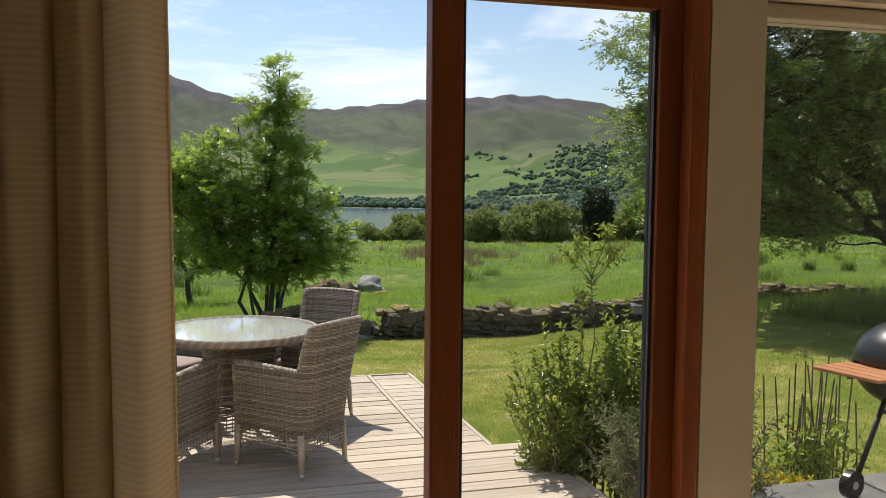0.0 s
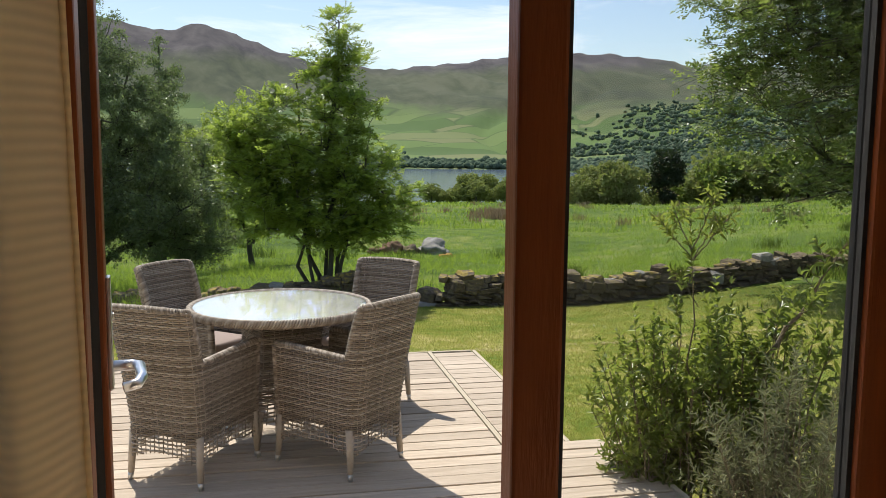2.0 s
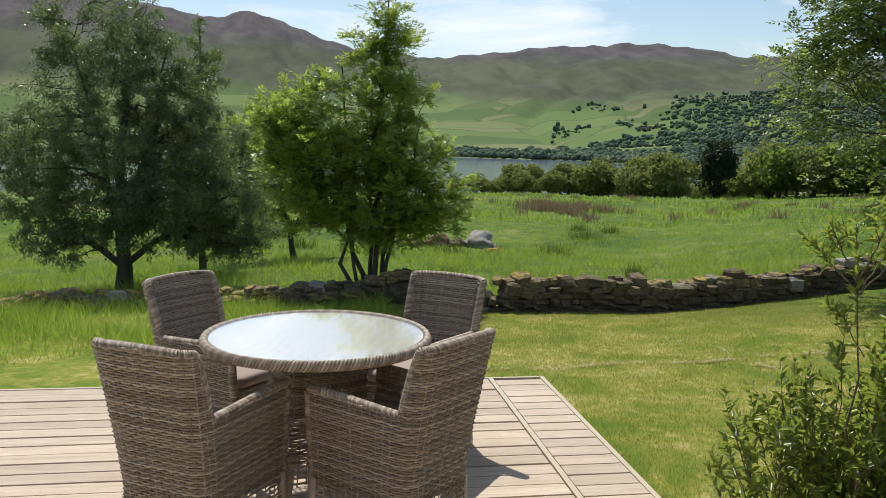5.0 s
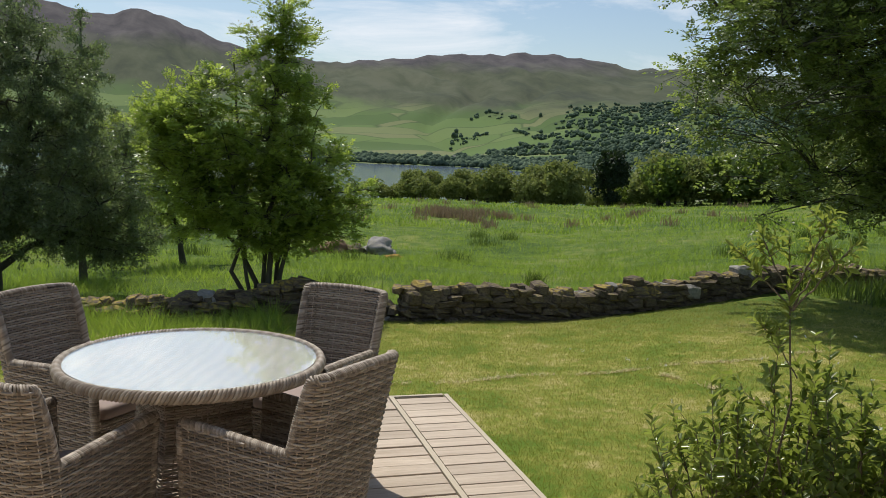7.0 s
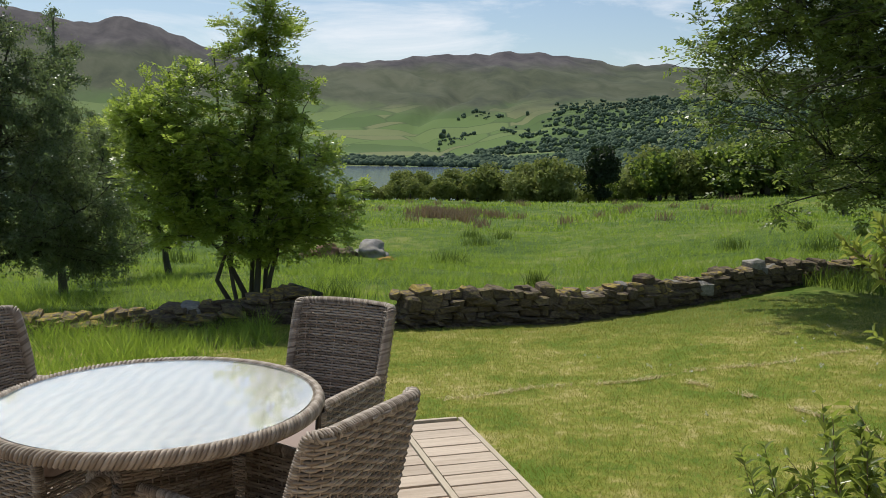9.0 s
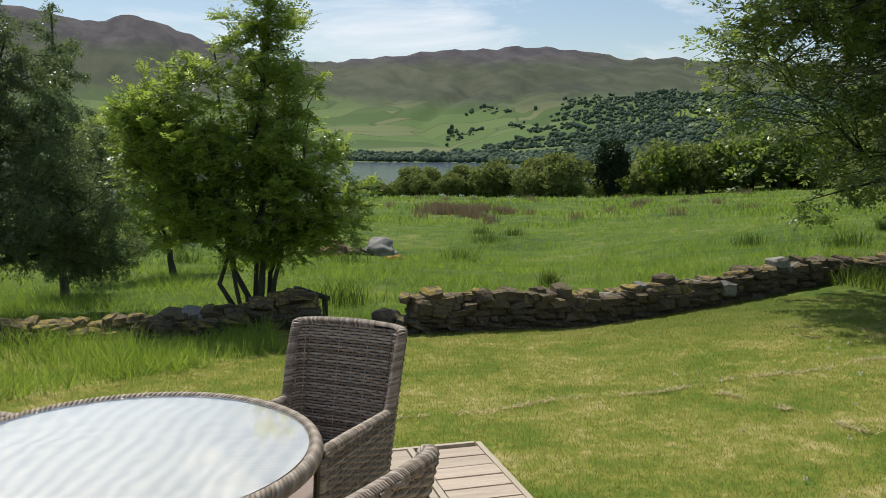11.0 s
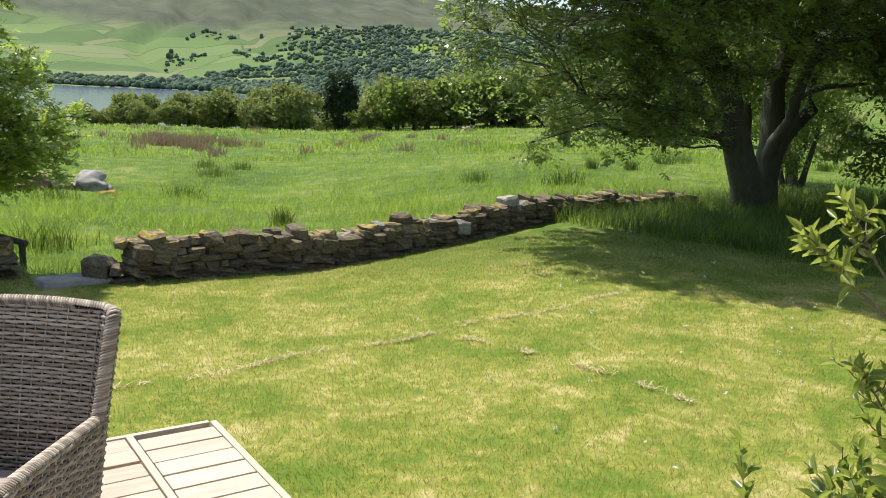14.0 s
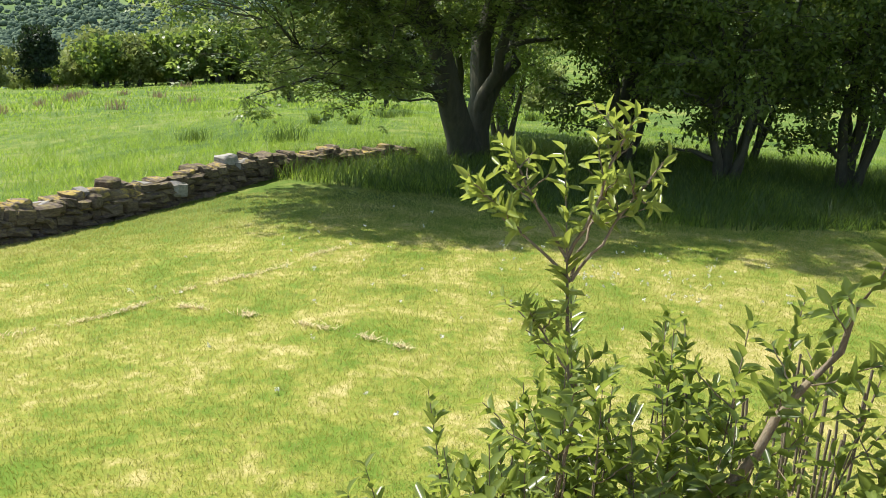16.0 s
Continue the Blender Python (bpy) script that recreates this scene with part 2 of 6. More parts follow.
    hill = m.mix(m.ramp(hs, (0.68, (0, 0, 0)), (0.86, (1, 1, 1))), hill, rock)
    k2 = m.ramp(m.math("MULTIPLY", dist, 0.001), (0.5, (0, 0, 0)), (0.7, (1, 1, 1)))
    c = m.mix(k2, c, hill)
    m.color(c)
    near = m.math("ADD", n3, m.math("MULTIPLY", n2, 1.5))
    return m.bump(near, 0.5, 0.03).m


GROUND = ground_material()


def water_material():
    m = Mat("lake_water", 0.12, 0, 0.5)
    m.color((0.12, 0.16, 0.215))
    return m.bump(m.noise(m.coords((0.3, 1, 1), True), 0.25, 4), 0.25, 0.3).m


WATER = water_material()
BIRCHLEAF = leaf_material("willow_leaf", (0.05, 0.08, 0.033), (0.19, 0.235, 0.125), (0.30, 0.40, 0.13), 0.4, 0.33, 1.4, 0.15)
ROWANLEAF = leaf_material("rowan_leaf", (0.058, 0.11, 0.021), (0.28, 0.355, 0.085), (0.56, 0.71, 0.11), 0.48, 0.33, 2.6, 0.3, 0.32, 0.85)
PALELEAF = leaf_material("pale_birch_leaf", (0.12, 0.18, 0.03), (0.27, 0.33, 0.08), (0.52, 0.64, 0.12), 0.5, 0.4, 1.5, 0.25)
THORNLEAF = leaf_material("old_rowan_leaf", (0.042, 0.075, 0.02), (0.21, 0.26, 0.09), (0.40, 0.52, 0.10), 0.45, 0.36, 1.6, 0.25, 0.25, 0.9)
WOODLEAF = leaf_material("wood_leaf", (0.04, 0.075, 0.018), (0.12, 0.17, 0.04), (0.34, 0.46, 0.07), 0.45)
FARLEAF = leaf_material("treeline_leaf", (0.115, 0.15, 0.038), (0.27, 0.30, 0.095), (0.32, 0.38, 0.09), 0.32, 0.8, 0.25, 0.25)
YEWLEAF = leaf_material("dark_evergreen", (0.016, 0.032, 0.014), (0.04, 0.065, 0.025), (0.08, 0.13, 0.03), 0.15, 0.6)
def hazed_crowns():
    m = Mat("hazed_wood", 1.0, 0, 0.0)
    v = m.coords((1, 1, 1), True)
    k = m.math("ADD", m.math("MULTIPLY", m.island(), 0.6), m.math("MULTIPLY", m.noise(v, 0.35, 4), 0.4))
    # paled and blued leaf greens: the haze of distance is mixed into them
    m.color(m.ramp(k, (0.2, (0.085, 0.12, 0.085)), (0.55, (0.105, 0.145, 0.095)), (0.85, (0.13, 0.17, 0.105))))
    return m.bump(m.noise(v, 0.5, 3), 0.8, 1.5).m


HAZEDWOOD = hazed_crowns()
SHRUBLEAF = leaf_material("glossy_shrub_leaf", (0.045, 0.078, 0.017), (0.175, 0.225, 0.052), (0.46, 0.56, 0.085), 0.42, 0.28, 3.0, 0.0)
NEWLEAF = leaf_material("young_shrub_leaf", (0.12, 0.17, 0.03), (0.24, 0.28, 0.06), (0.50, 0.58, 0.10), 0.42, 0.3)
GREYSHRUB = leaf_material("grey_green_twig", (0.11, 0.13, 0.065), (0.26, 0.27, 0.15), (0.30, 0.33, 0.15), 0.3, 0.7)
BLOSSOM = leaf_material("white_blossom", (0.55, 0.56, 0.46), (0.75, 0.75, 0.66), (0.7, 0.7, 0.55), 0.3, 0.6)
YELLOW = leaf_material("yellow_petal", (0.62, 0.42, 0.01), (0.80, 0.62, 0.03), (0.8, 0.6, 0.03), 0.3, 0.5)
TALLGRASS = leaf_material("meadow_grass", (0.03, 0.095, 0.010), (0.25, 0.34, 0.055), (0.46, 0.62, 0.075), 0.45, 0.45, 0.8, 0.38, 0.34, 0.78)
LAWNGRASS = leaf_material("lawn_blade", (0.16, 0.215, 0.026), (0.52, 0.455, 0.19), (0.60, 0.58, 0.11), 0.35, 0.6, 1.5, 0.38, 0.45, 0.86)
RUSHES = leaf_material("dead_rush", (0.19, 0.13, 0.08), (0.36, 0.27, 0.165), (0.32, 0.22, 0.12), 0.2, 0.9)
# true dark green for the tufts; under the trees it paints the shade in
TUFT_SHADED_GRASS = leaf_material("tuft_and_shaded_grass", (0.025, 0.055, 0.010), (0.085, 0.13, 0.03), (0.22, 0.32, 0.04), 0.35, 0.5)
STRAW = leaf_material("cut_grass", (0.55, 0.45, 0.24), (0.74, 0.64, 0.38), (0.6, 0.5, 0.26), 0.25, 0.9)
BARK = bark_material("grey_brown_bark", (0.075, 0.06, 0.045), (0.17, 0.145, 0.115))
DARKBARK = bark_material("dark_bark", (0.03, 0.025, 0.02), (0.085, 0.07, 0.055))
TWIG = bark_material("shrub_stem", (0.15, 0.105, 0.07), (0.27, 0.205, 0.145), 30)


# ---- builders ----
def mesh_object(name, verts, faces, material, parent=None, smooth=False, label=""):
    me = bpy.data.meshes.new(name)
    me.from_pydata(verts, [], faces)
    me.materials.append(material)
    if smooth:
        me.shade_smooth()
    me.update()
    ob = new(name, me)
    ob.parent = parent
    return tagged(ob, label)


def quick_mesh(name, verts, quads, material, parent=None, smooth=False, label=""):
    """A mesh from arrays; faces all have the same number of corners."""
    me = bpy.data.meshes.new(name)
    verts, quads = np.asarray(verts, np.float32), np.asarray(quads, np.int32)
    n, k = quads.shape
    me.vertices.add(len(verts))
    me.vertices.foreach_set("co", verts.ravel())
    me.loops.add(n * k)
    me.loops.foreach_set("vertex_index", quads.ravel())
    me.polygons.add(n)
    me.polygons.foreach_set("loop_start", np.arange(0, n * k, k, dtype=np.int32))
    me.polygons.foreach_set("loop_total", np.full(n, k, np.int32))
    me.materials.append(material)
    me.update(calc_edges=True)
    me.validate()
    if smooth:
        me.shade_smooth()
    ob = new(name, me)
    ob.parent = parent
    return tagged(ob, label)


def part(name, bm, material, parent=None, label="", smooth=False):
    me = bpy.data.meshes.new(name)
    bm.to_mesh(me)
    bm.free()
    me.materials.append(material)
    if smooth:
        me.shade_smooth()
    ob = new(name, me)
    ob.parent = parent
    return tagged(ob, label)


def thing(name, label, category, at=(0, 0, 0), rz=0.0, group="", kind=""):
    e = new(name)
    e.matrix_basis = pose(*at, 0, 0, rz)
    return tagged(e, label, category, group, kind)


def box(bm, x0, x1, y0, y1, z0, z1, bevel=0.0, m=None):
    mat = Matrix.Translation(((x0 + x1) / 2, (y0 + y1) / 2, (z0 + z1) / 2)) @ Matrix.Diagonal((x1 - x0, y1 - y0, z1 - z0, 1))
    if m is not None:
        mat = m @ mat
    r = bmesh.ops.create_cube(bm, size=1, matrix=mat)
    if bevel:
        edges = list({e for v in r["verts"] for e in v.link_edges})
        bmesh.ops.bevel(bm, geom=edges, offset=bevel, segments=2, affect="EDGES", profile=0.6)
    return bm


def box_part(name, dims, material, parent=None, bevel=0.004, label="", m=None):
    return part(name, box(bmesh.new(), *dims, bevel, m), material, parent, label)


def tube(bm, pts, radii, sides=8, cap=True):
    """A tapered tube along points."""
    pts = [Vector(p) for p in pts]
    rings, side = [], None
    for i, p in enumerate(pts):
        d = (pts[min(i + 1, len(pts) - 1)] - pts[max(i - 1, 0)]).normalized()
        if side is None:
            side = d.orthogonal().normalized()
        side = (side - d * side.dot(d)).normalized()
        up = d.cross(side)
        r = radii[i] if isinstance(radii, (list, tuple)) else radii
        rings.append([bm.verts.new(p + r * (math.cos(a) * side + math.sin(a) * up)) for a in (2 * math.pi * k / sides for k in range(sides))])
    for a, b in zip(rings, rings[1:]):
        for k in range(sides):
            bm.faces.new((a[k], a[(k + 1) % sides], b[(k + 1) % sides], b[k]))
    if cap:
        bm.faces.new(rings[0][::-1])
        bm.faces.new(rings[-1])
    return bm


def tubes_np(paths, radii, sides):
    """Vertices and quads of many tubes with the same number of points: paths (n, k, 3), radii (n, k)."""
    n, k, _ = paths.shape
    d = np.gradient(paths, axis=1)
    d /= np.linalg.norm(d, axis=2, keepdims=True) + 1e-9
    ref = np.where(np.abs(d[..., 2:3]) > 0.9, [[[1.0, 0, 0]]], [[[0, 0, 1.0]]])
    s = np.cross(d, ref)
    s /= np.linalg.norm(s, axis=2, keepdims=True) + 1e-9
    u = np.cross(s, d)
    a = np.arange(sides) * 2 * np.pi / sides
    ring = s[:, :, None] * np.cos(a)[None, None, :, None] + u[:, :, None] * np.sin(a)[None, None, :, None]
    v = (paths[:, :, None] + ring * radii[:, :, None, None]).reshape(-1, 3)
    i = np.arange(n)[:, None, None] * k * sides + np.arange(k - 1)[None, :, None] * sides
    j = np.arange(sides)[None, None, :]
    j2 = (j + 1) % sides
    q = np.stack([i + j, i + j2, i + sides + j2, i + sides + j], -1).reshape(-1, 4)
    return v, q


def leaves_np(points, length, width, rng, droop=0.3, fold=0.25, flat=0.0, heads=None, simple=False):
    """One folded, pointed leaf of six corners at each point: vertices and quads."""
    n = len(points)
    d = rng.normal(size=(n, 3)) if heads is None else heads + 0.45 * rng.normal(size=(n, 3))
    d[:, 2] = d[:, 2] * (1 - flat) - droop
    d /= np.linalg.norm(d, axis=1, keepdims=True)
    w = rng.normal(size=(n, 3))
    w[:, 2] *= 0.5 if flat else 1
    w -= d * np.sum(w * d, 1, keepdims=True)
    w /= np.linalg.norm(w, axis=1, keepdims=True)
    nrm = np.cross(d, w)
    sc = rng.uniform(0.65, 1.2, (n, 1))
    L, W = length * sc, width * sc
    tip = points + d * L - nrm * L * 0.12
    a, b = points + d * L * 0.30, points + d * L * 0.68
    f = nrm * W * fold
    if simple:
        c = points + d * L * 0.5
        v = np.stack([points, c + w * W * 0.5, tip, c - w * W * 0.5], 1).reshape(-1, 3)
        return v, np.arange(n)[:, None] * 4 + np.arange(4)[None, :]
    v = np.stack([points, a + w * W * 0.5 + f, b + w * W * 0.42 + f, tip, b - w * W * 0.42 + f, a - w * W * 0.5 + f], 1).reshape(-1, 3)
    i = np.arange(n)[:, None] * 6
    q = np.concatenate([i + [0, 1, 2, 3], i + [0, 3, 4, 5]], 1).reshape(-1, 4)
    return v, q


def leaf_quads(points, d, w, L, W, fold=0.3, curl=0.18):
    """Pointed folded leaves along d, with their width along w."""
    n = len(points)
    nrm = np.cross(d, w)
    a, b = points + d * L * 0.28, points + d * L * 0.64 - nrm * L * curl * 0.3
    tip = points + d * L - nrm * L * curl
    f = nrm * W * fold
    v = np.stack([points, a + w * W * 0.46 + f, b + w * W * 0.42 + f, tip, b - w * W * 0.42 + f, a - w * W * 0.46 + f], 1).reshape(-1, 3)
    i = np.arange(n)[:, None] * 6
    return v, np.concatenate([i + [0, 1, 2, 3], i + [0, 3, 4, 5]], 1).reshape(-1, 4)


def unit(v):
    return v / (np.linalg.norm(v, axis=-1, keepdims=True) + 1e-9)


def pinnate_np(points, heads, rng, length, leaflet, width, pairs):
    """Feathery leaves: leaflets in pairs along a drooping stalk, and one at its end."""
    n = len(points)
    d = unit(heads + 0.35 * rng.normal(size=(n, 3)))
    w = unit(np.cross(d, [0, 0, 1.0]) + 0.35 * rng.normal(size=(n, 3)))
    w = unit(w - d * np.sum(w * d, 1, keepdims=True))
    nrm = np.cross(w, d)
    u = np.r_[np.repeat(np.linspace(0.22, 0.9, pairs), 2), 0.95]
    side = np.r_[np.tile([1.0, -1.0], pairs), 0.0]
    ln = length * rng.uniform(0.7, 1.15, (n, 1, 1))
    base = points[:, None] + d[:, None] * ln * u[None, :, None]
    base[..., 2] -= 0.12 * ln[..., 0] * u[None] ** 2
    ld = unit(w[:, None] * side[None, :, None] * 0.85 + d[:, None] * 0.6 - [0, 0, 0.15] + 0.12 * rng.normal(size=(n, len(u), 3)))
    lp = unit(np.cross(nrm[:, None] + 0.25 * rng.normal(size=(n, len(u), 3)), ld))
    ll = leaflet * ln / length
    mid, tip = base + ld * ll * 0.45, base + ld * ll
    v = np.stack([base, mid + lp * width * 0.5, tip, mid - lp * width * 0.5], 2).reshape(-1, 3)
    return v, np.arange(n * len(u))[:, None] * 4 + np.arange(4)[None, :]


def blades_np(base, height, width, rng, lean=0.35, simple=False):
    """Bent grass blades: vertices and triangles."""
    n = len(base)
    a = rng.uniform(0, 2 * np.pi, n)
    side = np.stack([np.cos(a), np.sin(a), 0 * a], 1) * (width[:, None] / 2)
    b = rng.uniform(0, 2 * np.pi, n)
    bend = np.stack([np.cos(b), np.sin(b), 0 * b], 1) * (height * rng.uniform(0.1, lean * 2, n))[:, None]
    up = np.zeros((n, 3))
    up[:, 2] = height
    if simple:
        v = np.stack([base - side, base + side, base + up + bend], 1).reshape(-1, 3)
        return v, np.arange(n)[:, None] * 3 + np.arange(3)[None, :]
    mid = base + up * 0.55 + bend * 0.3
    v = np.stack([base - side, base + side, mid + side * 0.8, mid - side * 0.8, base + up + bend], 1).reshape(-1, 3)
    i = np.arange(n)[:, None] * 5
    t = np.concatenate([i + [0, 1, 2], i + [0, 2, 3], i + [3, 2, 4]], 1).reshape(-1, 3)
    return v, t


# ---- lie of the land ----
RIDGE = [(-60, 5.0), (-30, 6.6), (-15.5, 7.4), (-12, 7.95), (-8.5, 7.3), (-6.2, 7.0), (-3, 7.3), (-1.6, 7.0), (1.2, 5.8), (4, 5.2), (8, 4.85), (11, 5.05),
         (14, 5.5), (18, 5.8), (23, 5.9), (25, 5.5), (28, 5.1), (40, 4.6), (70, 4.0)]


def land(x, y):
    """Height of the ground."""
    x, y = np.asarray(x, float), np.asarray(y, float)
    dx, dy = x - 0.8, y - 3.0
    d = np.hypot(dx, dy)
    az = np.degrees(np.arctan2(dx, dy))
    near = np.interp(d, [0, 5, 10.2, 12, 27, 55, 85, 112, 135, 260, 520, 640], [-0.34, -0.36, -0.66, -0.84, -1.95, -2.95, -4.2, -6.1, -9.5, -26, -44, -48])
    # the garden rises to the side away from the lake
    flat = np.interp(d, [0, 5, 18, 30, 60, 100], [-0.34, -0.36, -0.50, -0.9, -2.6, -4.6])
    near = near + (np.maximum(flat, near) - near) * np.clip((az - 24) / 16, 0, 1)
    near = near + np.clip((az - 26) / 30, 0, 1.3) * np.clip((d - 60) / 100, 0, 1) * 8
    shore = np.interp(az, [-40, 9, 18, 24, 30, 60], [1650, 1500, 1480, 1230, 1000, 800])
    top = 3300 + 350 * np.sin(np.radians(az * 4 + 40))
    r_el = np.interp(az, [a for a, _ in RIDGE], [e for _, e in RIDGE])
    crest = top * np.tan(np.radians(r_el)) + 1.55
    crest = crest + 5 * np.sin(az * 1.3) + 3.5 * np.sin(az * 3.1 + 1) + 2 * np.sin(az * 7.3 + 2 * np.sin(az)) + 1.2 * np.sin(az * 17 + 3 * np.sin(az * 0.7))
    fu = np.clip((d - shore) / (top - shore), 0, None)
    far = -39 + fu * 80 + np.where(fu > 0.26, (crest - 41) * np.clip((fu - 0.26) / 0.74, 0, 1) ** 1.12, 0)
    far = np.where(fu > 1, crest - (fu - 1) * 260, far)
    rel = np.clip(fu * 1.6, 0, 1)
    wob = np.sin(x * 0.009 + 1.3) * np.cos(y * 0.0075) * 16 + np.sin(x * 0.023 + y * 0.011) * 7 + np.sin(x * 0.05 - y * 0.043) * 3
    gul = -26 * np.exp(-((az - 16.2 + 1.6 * np.sin(d * 0.006)) / 0.7) ** 2) - 14 * np.exp(-((az - 21.5 + np.sin(d * 0.008)) / 0.5) ** 2)
    far = far + (wob * 0.45 + gul) * rel * np.clip((1.05 - fu) * 4, 0.12, 1)
    k = np.clip((d - 640) / (shore - 640), 0, 1)
    lake = -47 + 8 * np.clip((k - 0.97) / 0.03, 0, 1)
    z = np.where(d < 640, near, np.where(d < shore, lake, far))
    back = np.clip((np.abs(az) - 75) / 25, 0, 1)
    z = z * (1 - back) + back * np.where(d < 30, -0.36, np.clip(-0.36 + (d - 30) * 0.03, -1, 260))
    bumps = 0.05 * np.sin(x * 1.7 + 0.4 * y) * np.cos(y * 1.3) + 0.12 * np.sin(x * 0.31) * np.cos(y * 0.27 + 1)
    return z + bumps * np.clip((d - 12) / 6, 0, 1)


def build_ground():
    rad = np.concatenate([np.linspace(0.0, 30, 61)[1:], np.geomspace(31, 600, 60), np.geomspace(640, 4600, 110)])
    az = np.radians(np.concatenate([np.arange(-180, -40, 4.0), np.arange(-40, 75, 0.45), np.arange(75, 180, 4.0)]))
    R, A = np.meshgrid(rad, az, indexing="ij")
    X, Y = 0.8 + R * np.sin(A), 3.0 + R * np.cos(A)
    v = np.stack([X, Y, land(X, Y)], -1).reshape(-1, 3)
    n, k = R.shape
    i, j = np.meshgrid(np.arange(n - 1), np.arange(k), indexing="ij")
    j2 = (j + 1) % k
    q = np.stack([i * k + j, i * k + j2, (i + 1) * k + j2, (i + 1) * k + j], -1).reshape(-1, 4)[:, ::-1]
    c = len(v)
    v = np.concatenate([v, [[0.8, 3.0, float(land(0.8, 3.0))]]])
    fan = np.array([[c, (j + 1) % k, j, j] for j in range(k)])
    ob = quick_mesh("ground", v, q, GROUND, smooth=True)
    tagged(ob, "mown lawn, rough pasture and fells in one sheet", "ground", "", "structure")
    cap = mesh_object("ground", [tuple(v[c])] + [tuple(p) for p in v[:k]], [(0, 1 + (j + 1) % k, 1 + j) for j in range(k)], GROUND)
    return tagged(cap, "bare ground under the timber deck", "ground", "", "structure")


build_ground()
bm = bmesh.new()
lv = [bm.verts.new((0.8 + 2100 * math.sin(radians(a)), 3 + 2100 * math.cos(radians(a)), -39.6)) for a in range(-90, 91, 6)]
lc = bm.verts.new((0.8, 500, -39.6))
for a, b in zip(lv, lv[1:]):
    bm.faces.new((lc, b, a))
tagged(part("lake_water", bm, WATER), "grey-blue lake below the wooded pasture", "lake", "", "structure")

# ---- house ----
FLOOR, HEAD, WHEAD = 0.10, 2.15, 2.06
WY0, WY1 = 2.16, 2.31  # the front wall, inside and outside faces
FX0, FX1 = 0.20, 1.505  # door frame, outer edges


def house():
    def slab(name, dims, mat, label, cat):
        return tagged(box_part(name, dims, mat, None, 0.0), label, cat, "", "structure")
    slab("floor", (-2.2, 3.8, -3.0, WY0 - 0.002, FLOOR - 0.2, FLOOR), fabric("pale_carpet", (0.74, 0.66, 0.54), (0.68, 0.60, 0.48)), "pale carpet on the floor inside the house", "floor")
    slab("ceiling", (-2.2, 3.8, -3.0, WY1 + 0.05, 2.42, 2.60), WALLPAINT, "plain pale ceiling of the room", "ceiling")
    slab("wall_south", (-2.2, 3.8, -3.2, -3.002, FLOOR - 0.2, 2.42), WALLPAINT, "plain cream room wall behind the viewer", "wall")
    slab("wall_west", (-2.4, -2.202, -3.2, WY1, FLOOR - 0.2, 2.42), WALLPAINT, "plain cream side wall of the room", "wall")
    slab("wall_east", (3.802, 4.0, -3.2, WY1, FLOOR - 0.2, 2.42), WALLPAINT, "plain cream side wall of the room", "wall")
    slab("wall_north", (-2.2, FX0 - 0.002, WY0, WY1, -0.5, 2.418), CREAM, "cream front wall beside the open door", "wall")
    slab("wall_north_lintel", (1.657, 3.8, WY0, WY1, WHEAD + 0.042, HEAD + 0.058), CREAM, "cream lintel over the window", "wall")
    slab("wall_north_head", (FX0, 3.8, WY0, WY1, HEAD + 0.06, 2.418), CREAM, "cream wall over the door and window", "wall")
    slab("wall_north_pier", (FX1 + 0.002, 1.655, WY0 - 0.02, WY1, -0.5, HEAD + 0.058), CREAM, "cream painted pier between door and window", "wall")
    slab("wall_north_sill", (1.657, 3.8, WY0, WY1, -0.5, 0.55), CREAM, "cream wall under the window", "wall")
    w = tagged(thing("window_1", "large fixed window in a cream painted frame", "window", (0, 0, 0)), kind="structure")
    for dims in ((1.657, 1.700, WY0 + 0.05, WY0 + 0.15, 0.55, WHEAD + 0.04), (3.74, 3.798, WY0 + 0.05, WY0 + 0.15, 0.55, WHEAD + 0.04),
                 (1.700, 3.74, WY0 + 0.05, WY0 + 0.15, WHEAD, WHEAD + 0.04), (1.700, 3.74, WY0 + 0.05, WY0 + 0.15, 0.552, 0.61)):
        box_part("window_frame", dims, CREAM, w, 0.008)
    g = box_part("pane", (1.700, 3.74, WY0 + 0.09, WY0 + 0.10, 0.61, WHEAD - 0.001), GLASS, w, 0.0, "clear window pane")
    g.visible_shadow = False
    box_part("window_sill", (1.657, 3.798, WY0 - 0.12, WY0 + 0.048, 0.553, 0.58), CREAM, w, 0.006)
    # door frame
    d = tagged(thing("door_frame", "red-brown stained wooden door frame", "door frame"), kind="structure")
    y0, y1 = WY0 - 0.02, WY0 + 0.12
    box_part("jamb", (FX0, FX0 + 0.055, y0, y1, -0.05, HEAD), DOORWOOD, d, 0.006)
    box_part("jamb", (FX1 - 0.045, FX1, y0, WY0 + 0.026, -0.05, HEAD), DOORWOOD, d, 0.006)
    box_part("jamb", (FX1 - 0.014, FX1, WY0 + 0.028, y1, -0.05, HEAD), DOORWOOD, d, 0.004)
    box_part("head", (FX0, FX1, y0, y1, HEAD, HEAD + 0.055), DOORWOOD, d, 0.006)
    box_part("threshold", (FX0 + 0.055, FX1 - 0.045, y0, y1 + 0.04, 0.02, FLOOR + 0.01), DOORWOOD, d, 0.006)


